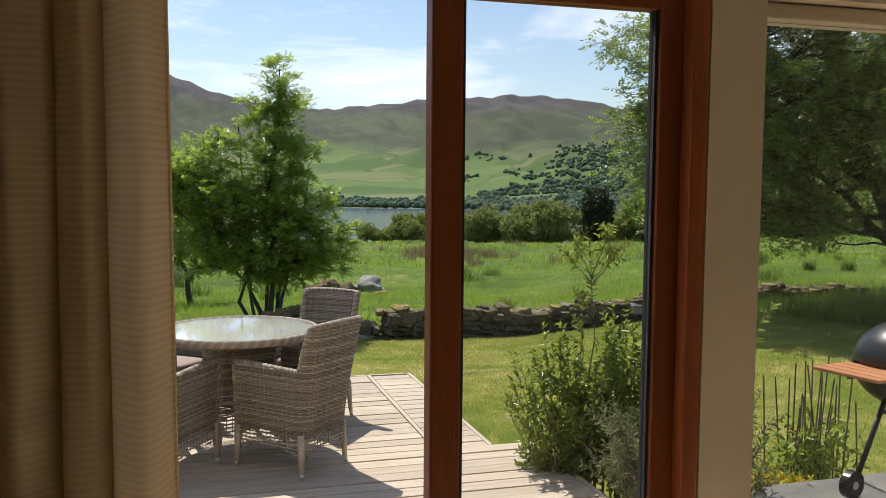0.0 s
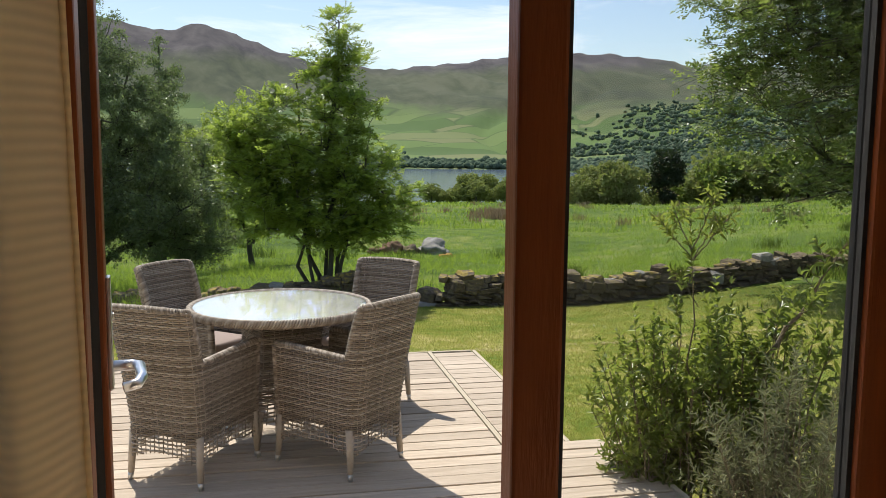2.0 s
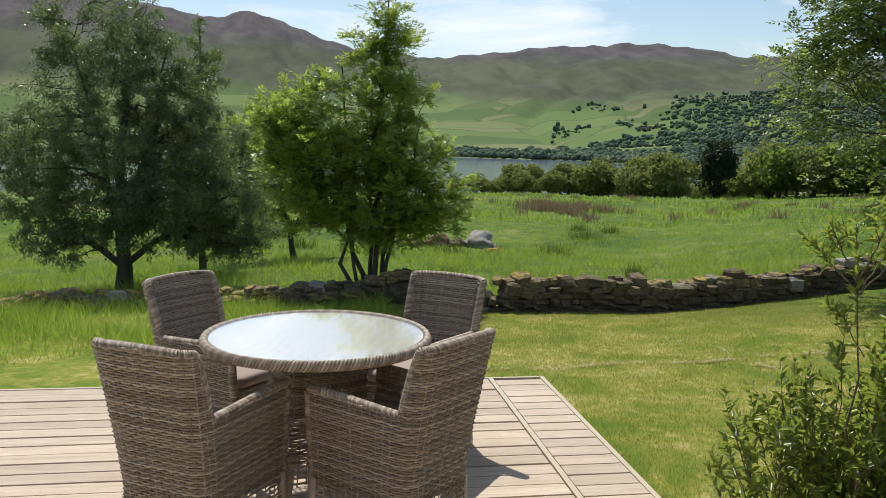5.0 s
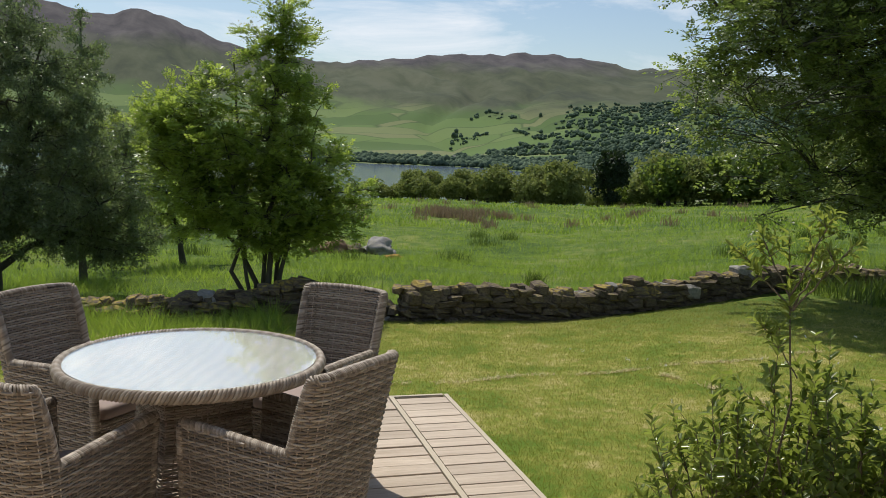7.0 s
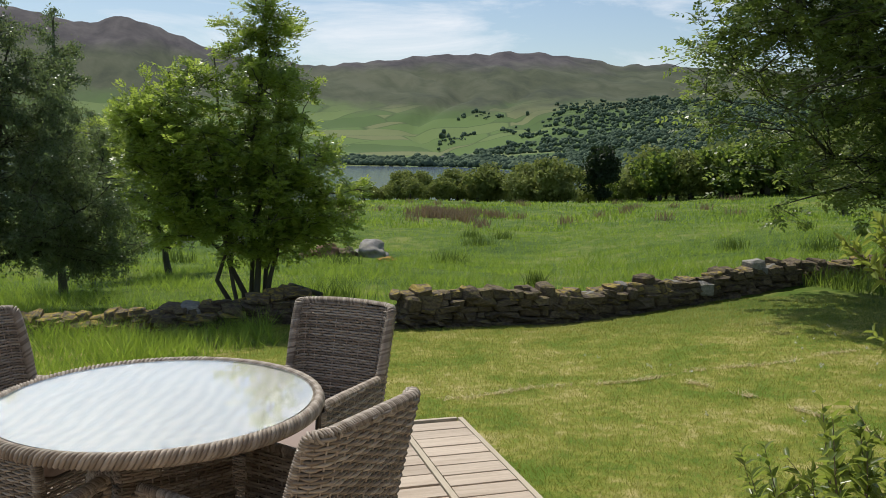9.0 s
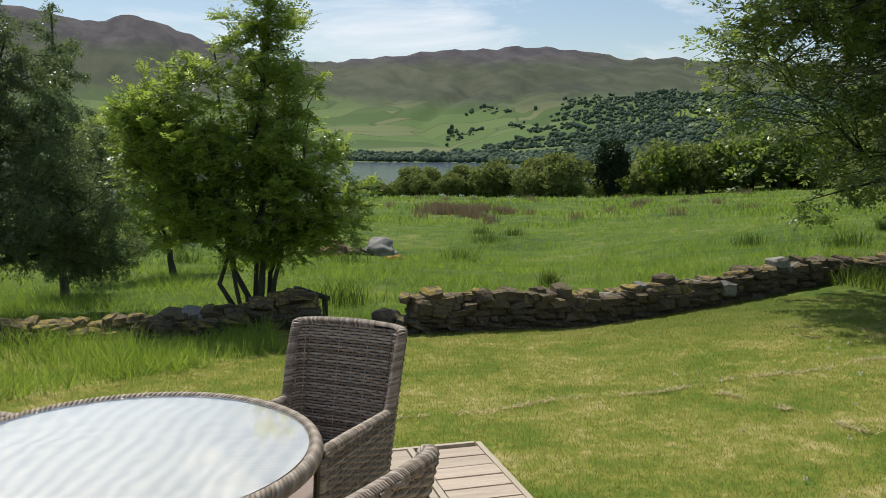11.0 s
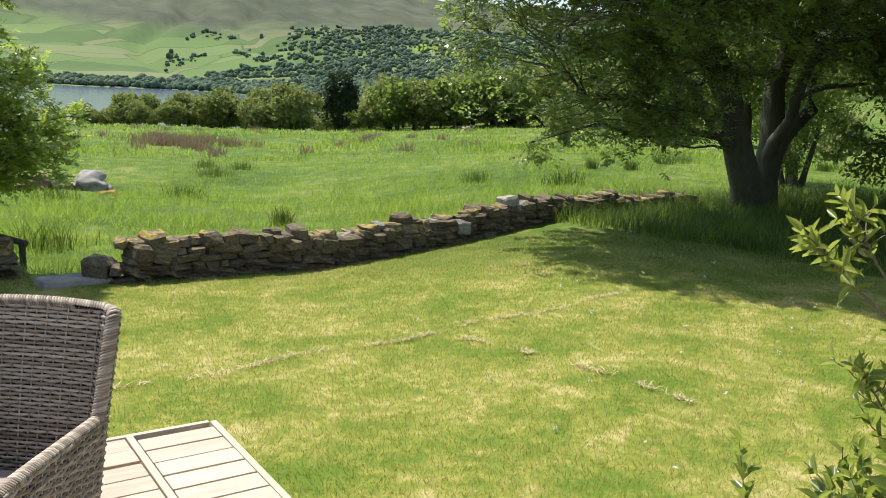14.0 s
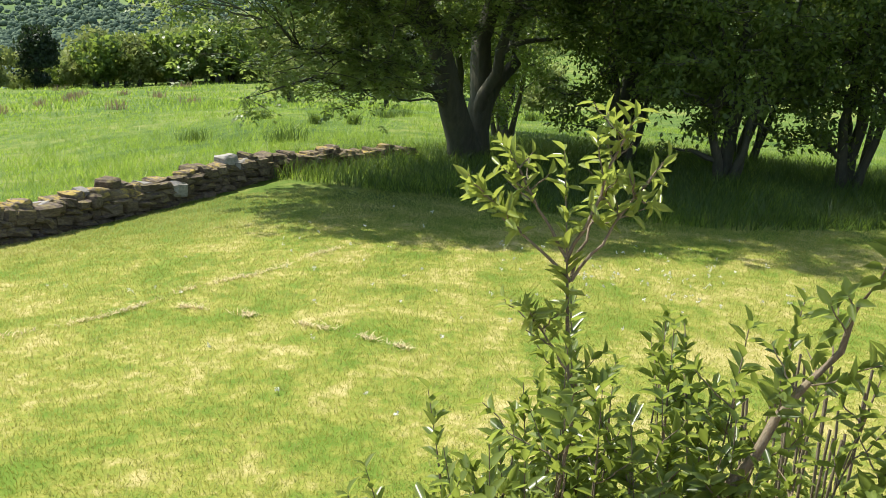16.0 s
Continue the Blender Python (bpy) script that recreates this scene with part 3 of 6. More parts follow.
def door_leaf(name, label, width, at, rz, post):
    """A glazed leaf: hinge at x = 0, free edge at x = width, thickness from y = 0 to 0.056."""
    d = tagged(thing(name, label, "door", at, rz), kind="structure")
    h0, h1, s = 0.02, HEAD - FLOOR - 0.02, 0.085
    box_part("stile", (0, s, 0, 0.056, h0, h1), DOORWOOD, d, 0.006)
    box_part("stile", (width - post, width, 0, 0.056, h0, h1), DOORWOOD, d, 0.006)
    box_part("rail", (s, width - post, 0.002, 0.054, h1 - 0.085, h1), DOORWOOD, d, 0.005)
    box_part("rail", (s, width - post, 0.002, 0.054, h0, h0 + 0.15), DOORWOOD, d, 0.005)
    for x in (s, width - post - 0.008):
        box_part("gasket", (x, x + 0.008, 0.012, 0.044, h0 + 0.15, h1 - 0.085), DARKGASKET, d, 0.0)
    g = box_part("pane", (s + 0.008, width - post - 0.008, 0.024, 0.032, h0 + 0.15, h1 - 0.085), GLASS, d, 0.0, "clear glass pane")
    g.visible_shadow = False
    return d


def lever(parent, x, y, side, z=1.07):
    """Long back plate with a returned lever; side is +1 or -1 along y."""
    p = box_part("handle_plate", (x - 0.019, x + 0.019, min(y, y + side * 0.009), max(y, y + side * 0.009), z - 0.045, z + 0.18), CHROME, parent, 0.003, "brushed metal handle plate")
    pts = [(x, y, z), (x, y + side * 0.045, z), (x - 0.012, y + side * 0.058, z), (x - 0.09, y + side * 0.062, z - 0.002), (x - 0.115, y + side * 0.055, z - 0.008), (x - 0.122, y + side * 0.03, z - 0.012)]
    part("lever", tube(bmesh.new(), pts, [0.011, 0.011, 0.011, 0.0105, 0.0105, 0.010], 12), CHROME, p, "curved metal lever", True)
    bmk = bmesh.new()
    tube(bmk, [(x, y + side * 0.009, z + 0.10), (x, y + side * 0.012, z + 0.10)], 0.008, 12)
    part("keyhole", bmk, STEEL, p)


house()
right_leaf = door_leaf("door_1", "closed glazed door leaf in red-brown stained wood", 0.639, (FX1 - 0.016, WY0 + 0.085, FLOOR + 0.012), 180, 0.072)
LEAF_RZ = 97.0
left_leaf = door_leaf("door_2", "glazed wooden door leaf standing open over the deck", 0.62, (FX0 + 0.085, WY0 + 0.10, FLOOR + 0.012), LEAF_RZ, 0.085)
lever(left_leaf, 0.575, 0.056, 1)
lever(left_leaf, 0.575, 0.0, -1)


# ---- curtain ----
def curtain():
    c = thing("curtain", "cream ribbed curtain hanging drawn aside by the door", "curtain")
    nx, nz = 320, 44
    x0, x1 = -1.45, 0.288
    v = []
    for i in range(nz + 1):
        z = FLOOR + 0.02 + (2.30 - FLOOR - 0.02) * i / nz
        for j in range(nx + 1):
            s = j / nx
            x = x0 + (x1 - x0) * s
            ph = s * 128 + 1.8 * math.sin(s * 17) + 0.9 * math.sin(s * 41)
            a = 0.040 + 0.014 * math.sin(s * 13 + 1)
            y = 2.07 + a * math.sin(ph + 0.25 * math.sin(z * 2.1)) + 0.010 * math.sin(ph * 2.3 + z)
            v.append((x + 0.014 * math.cos(ph) - (0.028 * (2.3 - z) / 2.2 if s > 0.9 else 0) * (s - 0.9) * -10 * 0.6, y, z))
    k, n = nx + 1, (nx + 1) * (nz + 1)
    q = [(i * k + j, i * k + j + 1, (i + 1) * k + j + 1, (i + 1) * k + j) for i in range(nz) for j in range(nx)]
    quick_mesh("cloth", v, q, CURTAIN, c, True)
    hem = [v[i * k + nx] for i in range(nz + 1)]
    part("hem", tube(bmesh.new(), hem, 0.005, 6), CURTAIN, c, "", True)
    part("rail", tube(bmesh.new(), [(-1.7, 2.07, 2.32), (1.9, 2.07, 2.32)], 0.014, 10), DOORWOOD, c)
    return c


curtain()


# ---- timber deck ----
DX, DY = 2.17, 7.62  # far right corner
STEP_Y = 5.45
STRIP_X = 1.80


def board_mesh(length, width=0.1155, thick=0.028):
    me = bpy.data.meshes.new("board")
    b = box(bmesh.new(), 0, length, 0, width, -thick, 0, 0.004)
    b.to_mesh(me)
    b.free()
    me.materials.append(DECK)
    return me


def deck():
    d = tagged(thing("deck", "weathered grey-brown timber deck with long boards", "deck"), kind="structure")
    rng = random.Random(4)
    m_main, m_side, m_wing = board_mesh(STRIP_X - 0.022 + 4.2), board_mesh(DX - 0.03 - STRIP_X - 0.02), board_mesh(2.42 + 4.2)
    pitch, n = 0.1265, 0
    y = DY - 0.004
    while y > WY1 + 0.08:
        y -= pitch
        wing = y < STEP_Y - 0.06
        for me, x in (((m_wing, -4.2),) if wing else ((m_main, -4.2), (m_side, STRIP_X + 0.02))):
            off = 0.035 if me is m_side else 0.0
            ob = new("board", me)
            ob.parent = d
            ob.matrix_basis = pose(x, y - off, rng.uniform(-0.002, 0.0015), rng.uniform(-0.25, 0.25), 0, rng.uniform(-0.06, 0.06))
    e = box_part("edge_strip", (STRIP_X - 0.016, STRIP_X + 0.013, STEP_Y + 0.02, DY - 0.003, -0.03, 0.004), EDGE, d, 0.003, "pale timber strip across the boards")
    box_part("fascia", (DX - 0.028, DX, STEP_Y + 0.0, DY, -0.17, 0.003), EDGE, d, 0.003, "pale edge board")
    box_part("fascia", (-4.2, DX - 0.029, DY, DY + 0.026, -0.17, -0.002), EDGE, d, 0.003)
    box_part("fascia", (DX + 0.001, 2.45, STEP_Y - 0.05, STEP_Y - 0.024, -0.17, -0.001), EDGE, d, 0.003)
    box_part("fascia", (2.424, 2.45, WY1 + 0.06, STEP_Y - 0.051, -0.17, 0.003), EDGE, d, 0.003)
    for x in (-3.8, -2.6, -1.4, -0.2, 1.0, 2.05):
        box_part("joist", (x, x + 0.05, WY1 + 0.1, DY - 0.03, -0.16, -0.034), EDGE, d, 0.0)
        for y in (2.9, 5.0, 7.4):
            box_part("post", (x - 0.02, x + 0.07, y - 0.045, y + 0.045, -0.75, -0.16), EDGE, d, 0.0)


deck()


# ---- wicker ----
def weave(surface, s_len, z0, z1, low, high, pitch=0.0105, step=0.0085, stake=0.030, amp=0.0030, thick=0.0122, open_to=0.0, closed=False):
    """Horizontal strands that go in and out between stakes. surface(s, z) gives points and outward normals; low(s), high(s) bound the panel."""
    ns = int(s_len / step)
    s = np.linspace(0, s_len, ns)
    rows = np.arange(z0, z1, pitch)
    V, Q, base = [], [], 0
    lo, hi = low(s), high(s)
    for k, z in enumerate(rows):
        ok = (z >= lo) & (z <= hi)
        if open_to and k % 2:
            ok &= z > lo + open_to
        if ok.sum() < 3:
            continue
        p, n = surface(s, np.full(ns, z))
        w = amp * np.sin(np.pi * s / stake + k * np.pi)
        wob = 0.0009 * np.sin(s * 31 + k * 1.7)
        c = p + n * w[:, None]
        up = np.array([0, 0, 1.0])
        r = 0.5 * (thick if not open_to else thick * 1.0)
        v = np.stack([c + up * (r * 0.86 + wob)[:, None] - n * r * 0.1, c + n * r * 0.62 + up * r * 0.1, c - up * (r * 0.86 - wob)[:, None] - n * r * 0.1, c - n * r * 0.62], 1)
        idx = np.nonzero(ok[:-1] & ok[1:])[0]
        i = base + idx[:, None] * 4
        j = np.arange(4)[None, :]
        j2 = (j + 1) % 4
        Q.append(np.stack([i + j, i + j2, i + 4 + j2, i + 4 + j], -1).reshape(-1, 4))
        V.append(v.reshape(-1, 3))
        base += ns * 4
    # upright stakes
    st = np.arange(stake / 2, s_len, stake)
    zz = np.linspace(0, 1, 9)
    l2, h2 = low(st), high(st)
    keep = h2 - l2 > 0.02
    st, l2, h2 = st[keep], l2[keep], h2[keep]
    paths = np.stack([surface(st, l2 + (h2 - l2) * a)[0] for a in zz], 1)
    pv, pq = tubes_np(paths, np.full(paths.shape[:2], 0.003), 4)
    V.append(pv)
    Q.append(pq + base)
    v, q = np.concatenate(V), np.concatenate(Q)
    used, inv = np.unique(q, return_inverse=True)
    return v[used], inv.reshape(q.shape)


def rim(path, outward, radius, step=0.0080, strand=0.0047, tilt=0.016):
    """Strands wrapped over an edge that runs along path."""
    path = np.asarray(path)
    seg = np.r_[0, np.cumsum(np.linalg.norm(np.diff(path, axis=0), axis=1))]
    t = np.arange(0, seg[-1], step)
    c = np.stack([np.interp(t, seg, path[:, k]) for k in range(3)], 1)
    o = np.stack([np.interp(t, seg, outward[:, k]) for k in range(3)], 1)
    d = np.gradient(c, axis=0)
    d /= np.linalg.norm(d, axis=1, keepdims=True)
    u = np.cross(d, o)
    u *= np.sign(u[:, 2:3] + 1e-6)
    a = np.linspace(-0.35 * math.pi, 1.35 * math.pi, 8)
    ring = c[:, None] + radius * (o[:, None] * np.cos(a)[None, :, None] + u[:, None] * np.sin(a)[None, :, None]) + d[:, None] * (tilt * (a / math.pi - 0.5))[None, :, None]
    v1, q1 = tubes_np(ring, np.full(ring.shape[:2], strand), 5)
    return v1, q1


HALF, ARM, TOP = 0.202, 0.620, 0.884
PLAN_S = np.array([0, 0.44, 0.50, 0.54, 0.90, 0.94, 1.00, 1.44])
PLAN_X = np.array([HALF + 0.005, HALF, HALF - 0.015, HALF - 0.05, -HALF + 0.05, -HALF + 0.015, -HALF, -HALF - 0.005])
PLAN_Y = np.array([0.24, -0.20, -0.245, -0.262, -0.262, -0.245, -0.20, 0.24])
S_LEN = 1.44


def chair_surface(inset):
    def surface(s, z):
        x, y = np.interp(s, PLAN_S, PLAN_X), np.interp(s, PLAN_S, PLAN_Y)
        e = 0.004
        tx = np.interp(s + e, PLAN_S, PLAN_X) - np.interp(s - e, PLAN_S, PLAN_X)
        ty = np.interp(s + e, PLAN_S, PLAN_Y) - np.interp(s - e, PLAN_S, PLAN_Y)
        nx, ny = -ty, tx
        ln = np.hypot(nx, ny)
        nx, ny = -nx / ln, -ny / ln
        flip = np.where(nx * x + ny * (y - 0.05) < 0, -1.0, 1.0)
        nx, ny = nx * flip, ny * flip
        up = np.clip((z - 0.30) / 0.6, 0, 1)
        backness = np.clip((-y - 0.02) / 0.2, 0, 1)
        y2 = y - 0.105 * up ** 1.25 * backness - 0.02 * up * np.cos(np.clip(x / HALF, -1, 1) * 1.4) * backness
        x2 = x * (1 + 0.18 * up + 0.0 * np.clip((0.3 - z) / 0.15, 0, 1))
        p = np.stack([x2 - nx * inset, y2 - ny * inset, z], 1)
        return p, np.stack([nx, ny, 0 * nx], 1)
    return surface


def chair_top(s):
    m = np.minimum(s, S_LEN - s)
    arm = ARM + 0.012 * np.cos(m * 5)
    k = np.clip((m - 0.425) / 0.05, 0, 1)
    k = k * k * (3 - 2 * k)
    bow = 0.012 * np.sin(np.clip((s - 0.44) / 0.56, 0, 1) * np.pi)
    return arm + (TOP + bow - 0.012 - arm) * k


def chair_bottom(s):
    m = np.abs((s % 0.48) / 0.48 - 0.5) * 2
    return 0.105 + 0.055 * (1 - m ** 2)


# dark brown for a sheet added behind the weave to block light
LIGHTSTOP = Mat("light_stop_brown", 0.9).color((0.10, 0.078, 0.058)).m


def armchair():
    c = thing("garden_armchair", "grey-brown woven wicker garden armchair with a taupe seat cushion", "chair", group="chairs round the table")
    v, q = weave(chair_surface(0.0), S_LEN, 0.105, 0.90, chair_bottom, lambda s: chair_top(s) - 0.012, open_to=0.085)
    quick_mesh("outer_weave", v, q, WICKER, c, label="woven wicker shell, open lattice along the foot")
    v, q = weave(chair_surface(0.029), S_LEN, 0.40, 0.90, lambda s: 0.40 + 0 * s, lambda s: chair_top(s) - 0.012)
    quick_mesh("inner_weave", v, q, WICKER, c)
    # added dark sheet between the two layers, stops daylight showing through the weave
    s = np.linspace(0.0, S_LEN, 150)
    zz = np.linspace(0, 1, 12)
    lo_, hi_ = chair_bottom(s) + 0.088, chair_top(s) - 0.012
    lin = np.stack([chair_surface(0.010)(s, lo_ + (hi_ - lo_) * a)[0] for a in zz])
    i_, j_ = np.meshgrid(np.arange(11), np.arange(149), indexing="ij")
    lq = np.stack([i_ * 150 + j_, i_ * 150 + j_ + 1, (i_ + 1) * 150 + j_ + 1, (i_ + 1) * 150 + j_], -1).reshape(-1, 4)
    quick_mesh("light_stop", lin.reshape(-1, 3), lq, LIGHTSTOP, c, True)
    s = np.linspace(0.0, S_LEN, 260)
    po_, n_ = chair_surface(0.016)(s, chair_top(s) - 0.012)
    v, q = rim(po_, n_, 0.0150)
    tagged(quick_mesh("rolled_rim", v, q, WICKER, c, True), "wrapped strands rolled over the edge", kind="stuff")
    for k in (0, 1):
        sgn = 1 - 2 * k
        zz = np.linspace(0.12, ARM - 0.012, 40)
        col = np.stack([sgn * (HALF - 0.006) * (1 + 0.18 * np.clip((zz - 0.3) / 0.6, 0, 1)), np.full(40, 0.24), zz], 1)
        v, q = rim(col, np.tile([[sgn * 1.0, 0, 0]], (40, 1)), 0.0160, tilt=0.0)
        tagged(quick_mesh("arm_front", v, q, WICKER, c, True), kind="stuff")
        bmw = bmesh.new()
        tube(bmw, [(sgn * (HALF - 0.006), 0.236, 0.14), (sgn * (HALF - 0.006), 0.236, 0.3), (sgn * (HALF + 0.012), 0.236, ARM - 0.02)], 0.017, 8)
        part("arm_core", bmw, WICKER, c)

    def apron(s, z):
        p = np.stack([s - HALF + 0.02, 0.228 + 0 * s, z], 1)
        return p, np.tile([[0, 1.0, 0]], (len(s), 1))
    v, q = weave(apron, 2 * HALF - 0.04, 0.20, 0.40, lambda s: 0.20 + 0 * s, lambda s: 0.40 + 0 * s)
    tagged(quick_mesh("seat_apron", v, q, WICKER, c), kind="stuff")
    bms = box(bmesh.new(), -HALF + 0.05, HALF - 0.05, -0.215, 0.222, 0.375, 0.402, 0.006)
    part("seat", bms, WICKER, c)
    bmc = box(bmesh.new(), -HALF + 0.052, HALF - 0.052, -0.205, 0.235, 0.404, 0.462, 0.024)
    part("cushion", bmc, CUSHION, c, "flat taupe fabric cushion", True)
    for x, y in ((HALF - 0.006, 0.225), (-HALF + 0.006, 0.225), (HALF - 0.015, -0.225), (-HALF + 0.015, -0.225)):
        sx, sy = (1 if x > 0 else -1) * 0.012, (1 if y > 0 else -1) * 0.014
        leg = part("leg", tube(bmesh.new(), [(x + sx, y + sy, 0.035), (x, y, 0.25)], [0.015, 0.022], 10), WICKER, c, "", True)
        part("foot", tube(bmesh.new(), [(x + sx * 1.3, y + sy * 1.3, 0.0), (x + sx, y + sy, 0.036)], [0.0125, 0.0145], 10), STEEL, leg, "metal foot tip", True)
    return c


TX, TY, TR, TZ = 0.615, 5.837, 0.503, 0.748


def place_chair(c, x, y, turn=0.0, first=False):
    """x, y: the middle of the back's top edge; the chair faces the table."""
    a = math.atan2(TY - y, TX - x) + radians(turn)
    ox, oy = x + 0.38 * math.cos(a), y + 0.38 * math.sin(a)
    m = pose(ox, oy, 0.0, 0, 0, math.degrees(a) - 90)
    if first:
        c.matrix_basis = m
        return c
    return copy_thing(c, m)


chair = armchair()
place_chair(chair, -0.025, 5.10, 9, True)
place_chair(chair, 1.16, 5.13, 6)
place_chair(chair, 1.355, 6.62, 5)
place_chair(chair, -0.115, 6.64, 8)


def woven_top_material():
    m = Mat("woven_table_top", 0.6, 0, 0.4)
    v = m.coords((1, 1, 1), False, (0, 0, radians(38)))
    w1 = m.node("ShaderNodeTexWave", Scale=6.0, Distortion=6.0, Detail=3.0)
    w2 = m.node("ShaderNodeTexWave", Scale=34.0, Distortion=0.6, Detail=1.0)
    w2.bands_direction = "Y"
    m.link(v, w1.inputs["Vector"])
    m.link(v, w2.inputs["Vector"])
    k = m.math("ADD", m.math("MULTIPLY", w1.outputs["Fac"], 0.3), m.math("ADD", m.math("MULTIPLY", w2.outputs["Fac"], 0.3), m.math("MULTIPLY", m.noise(v, 24, 3), 0.4)))
    m.color(m.ramp(k, (0.28, (0.065, 0.065, 0.065)), (0.72, (0.185, 0.182, 0.178))))
    return m.bump(k, 0.2, 0.003).m


def table_glass_material():
    m = Mat("table_glass", 0.04, 0, 0.5)
    m.color((0.95, 0.98, 0.97))
    m.bsdf.inputs["Transmission Weight"].default_value = 1.0
    return m.m


def round_table():
    t = thing("round_table", "round wicker garden table with a glass top and braided rim", "table", (TX, TY, 0))
    th = np.linspace(0, 2 * np.pi, 960)
    paths = []
    for j in range(4):
        a = th * 50 + j * np.pi / 2
        r = TR - 0.018 + 0.0125 * np.cos(a)
        paths.append(np.stack([r * np.cos(th), r * np.sin(th), TZ - 0.020 + 0.017 * np.sin(a)], 1))
    v, q = tubes_np(np.stack(paths), np.full((4, 960), 0.0076), 5)
    quick_mesh("braided_rim", v, q, WICKER, t, True, "twisted wicker braid round the edge")
    bmu = bmesh.new()
    bmesh.ops.create_cone(bmu, cap_ends=True, segments=72, radius1=TR - 0.035, radius2=TR - 0.03, depth=0.03, matrix=Matrix.Translation((0, 0, TZ - 0.028)))
    part("woven_top", bmu, woven_top_material(), t, "pale woven panel under the glass")
    bmg = bmesh.new()
    bmesh.ops.create_cone(bmg, cap_ends=True, segments=96, radius1=TR - 0.036, radius2=TR - 0.036, depth=0.006, matrix=Matrix.Translation((0, 0, TZ - 0.006)))
    g = part("glass_top", bmg, table_glass_material(), t, "clear glass disc")
    g.visible_shadow = False

    def pedestal(s, z):
        a = s / 1.6 * 2 * np.pi
        sq = 1 / np.maximum(np.abs(np.cos(a)), np.abs(np.sin(a))) ** 0.75
        h = (z - 0.16) / 0.54
        r = (0.175 + 0.075 * (1 - h) ** 2 + 0.035 * np.clip(h - 0.75, 0, 1) * 4) * sq
        n = np.stack([np.cos(a), np.sin(a), 0 * a], 1)
        return np.stack([r * np.cos(a), r * np.sin(a), z], 1), n

    def ped_low(s):
        a = s / 1.6 * 2 * np.pi
        return 0.15 + 0.05 * np.cos(2 * a) ** 2
    v, q = weave(pedestal, 1.6, 0.15, 0.70, ped_low, lambda s: 0.70 + 0 * s, open_to=0.09)
    quick_mesh("pedestal_weave", v, q, WICKER, t, label="woven pedestal, open lattice near the foot")
    for k in range(4):
        a = math.pi / 4 + k * math.pi / 2
        r0, r1 = 0.325, 0.28
        leg = part("leg", tube(bmesh.new(), [(r0 * math.cos(a), r0 * math.sin(a), 0.03), (r1 * math.cos(a), r1 * math.sin(a), 0.22)], [0.015, 0.024], 10), WICKER, t, "", True)
        part("foot", tube(bmesh.new(), [(r0 * 1.01 * math.cos(a), r0 * 1.01 * math.sin(a), 0), (r0 * math.cos(a), r0 * math.sin(a), 0.031)], 0.014, 10), STEEL, leg, "metal foot tip", True)
    t.rotation_euler = (0, 0, radians(20))
    return t


round_table()


# ---- trees ----
def sweep(p0, p1, rng, k=7, wob=0.12, sag=0.0):
    """A wandering limb from p0 to p1."""
    t = np.linspace(0, 1, k)[:, None]
    p = p0 + (p1 - p0) * t
    ln = np.linalg.norm(p1 - p0)
    p = p + rng.normal(size=(k, 3)) * wob * ln * 0.25 * np.sin(t * np.pi)
    p[:, 2] += sag * ln * np.sin(t[:, 0] * np.pi)
    return p


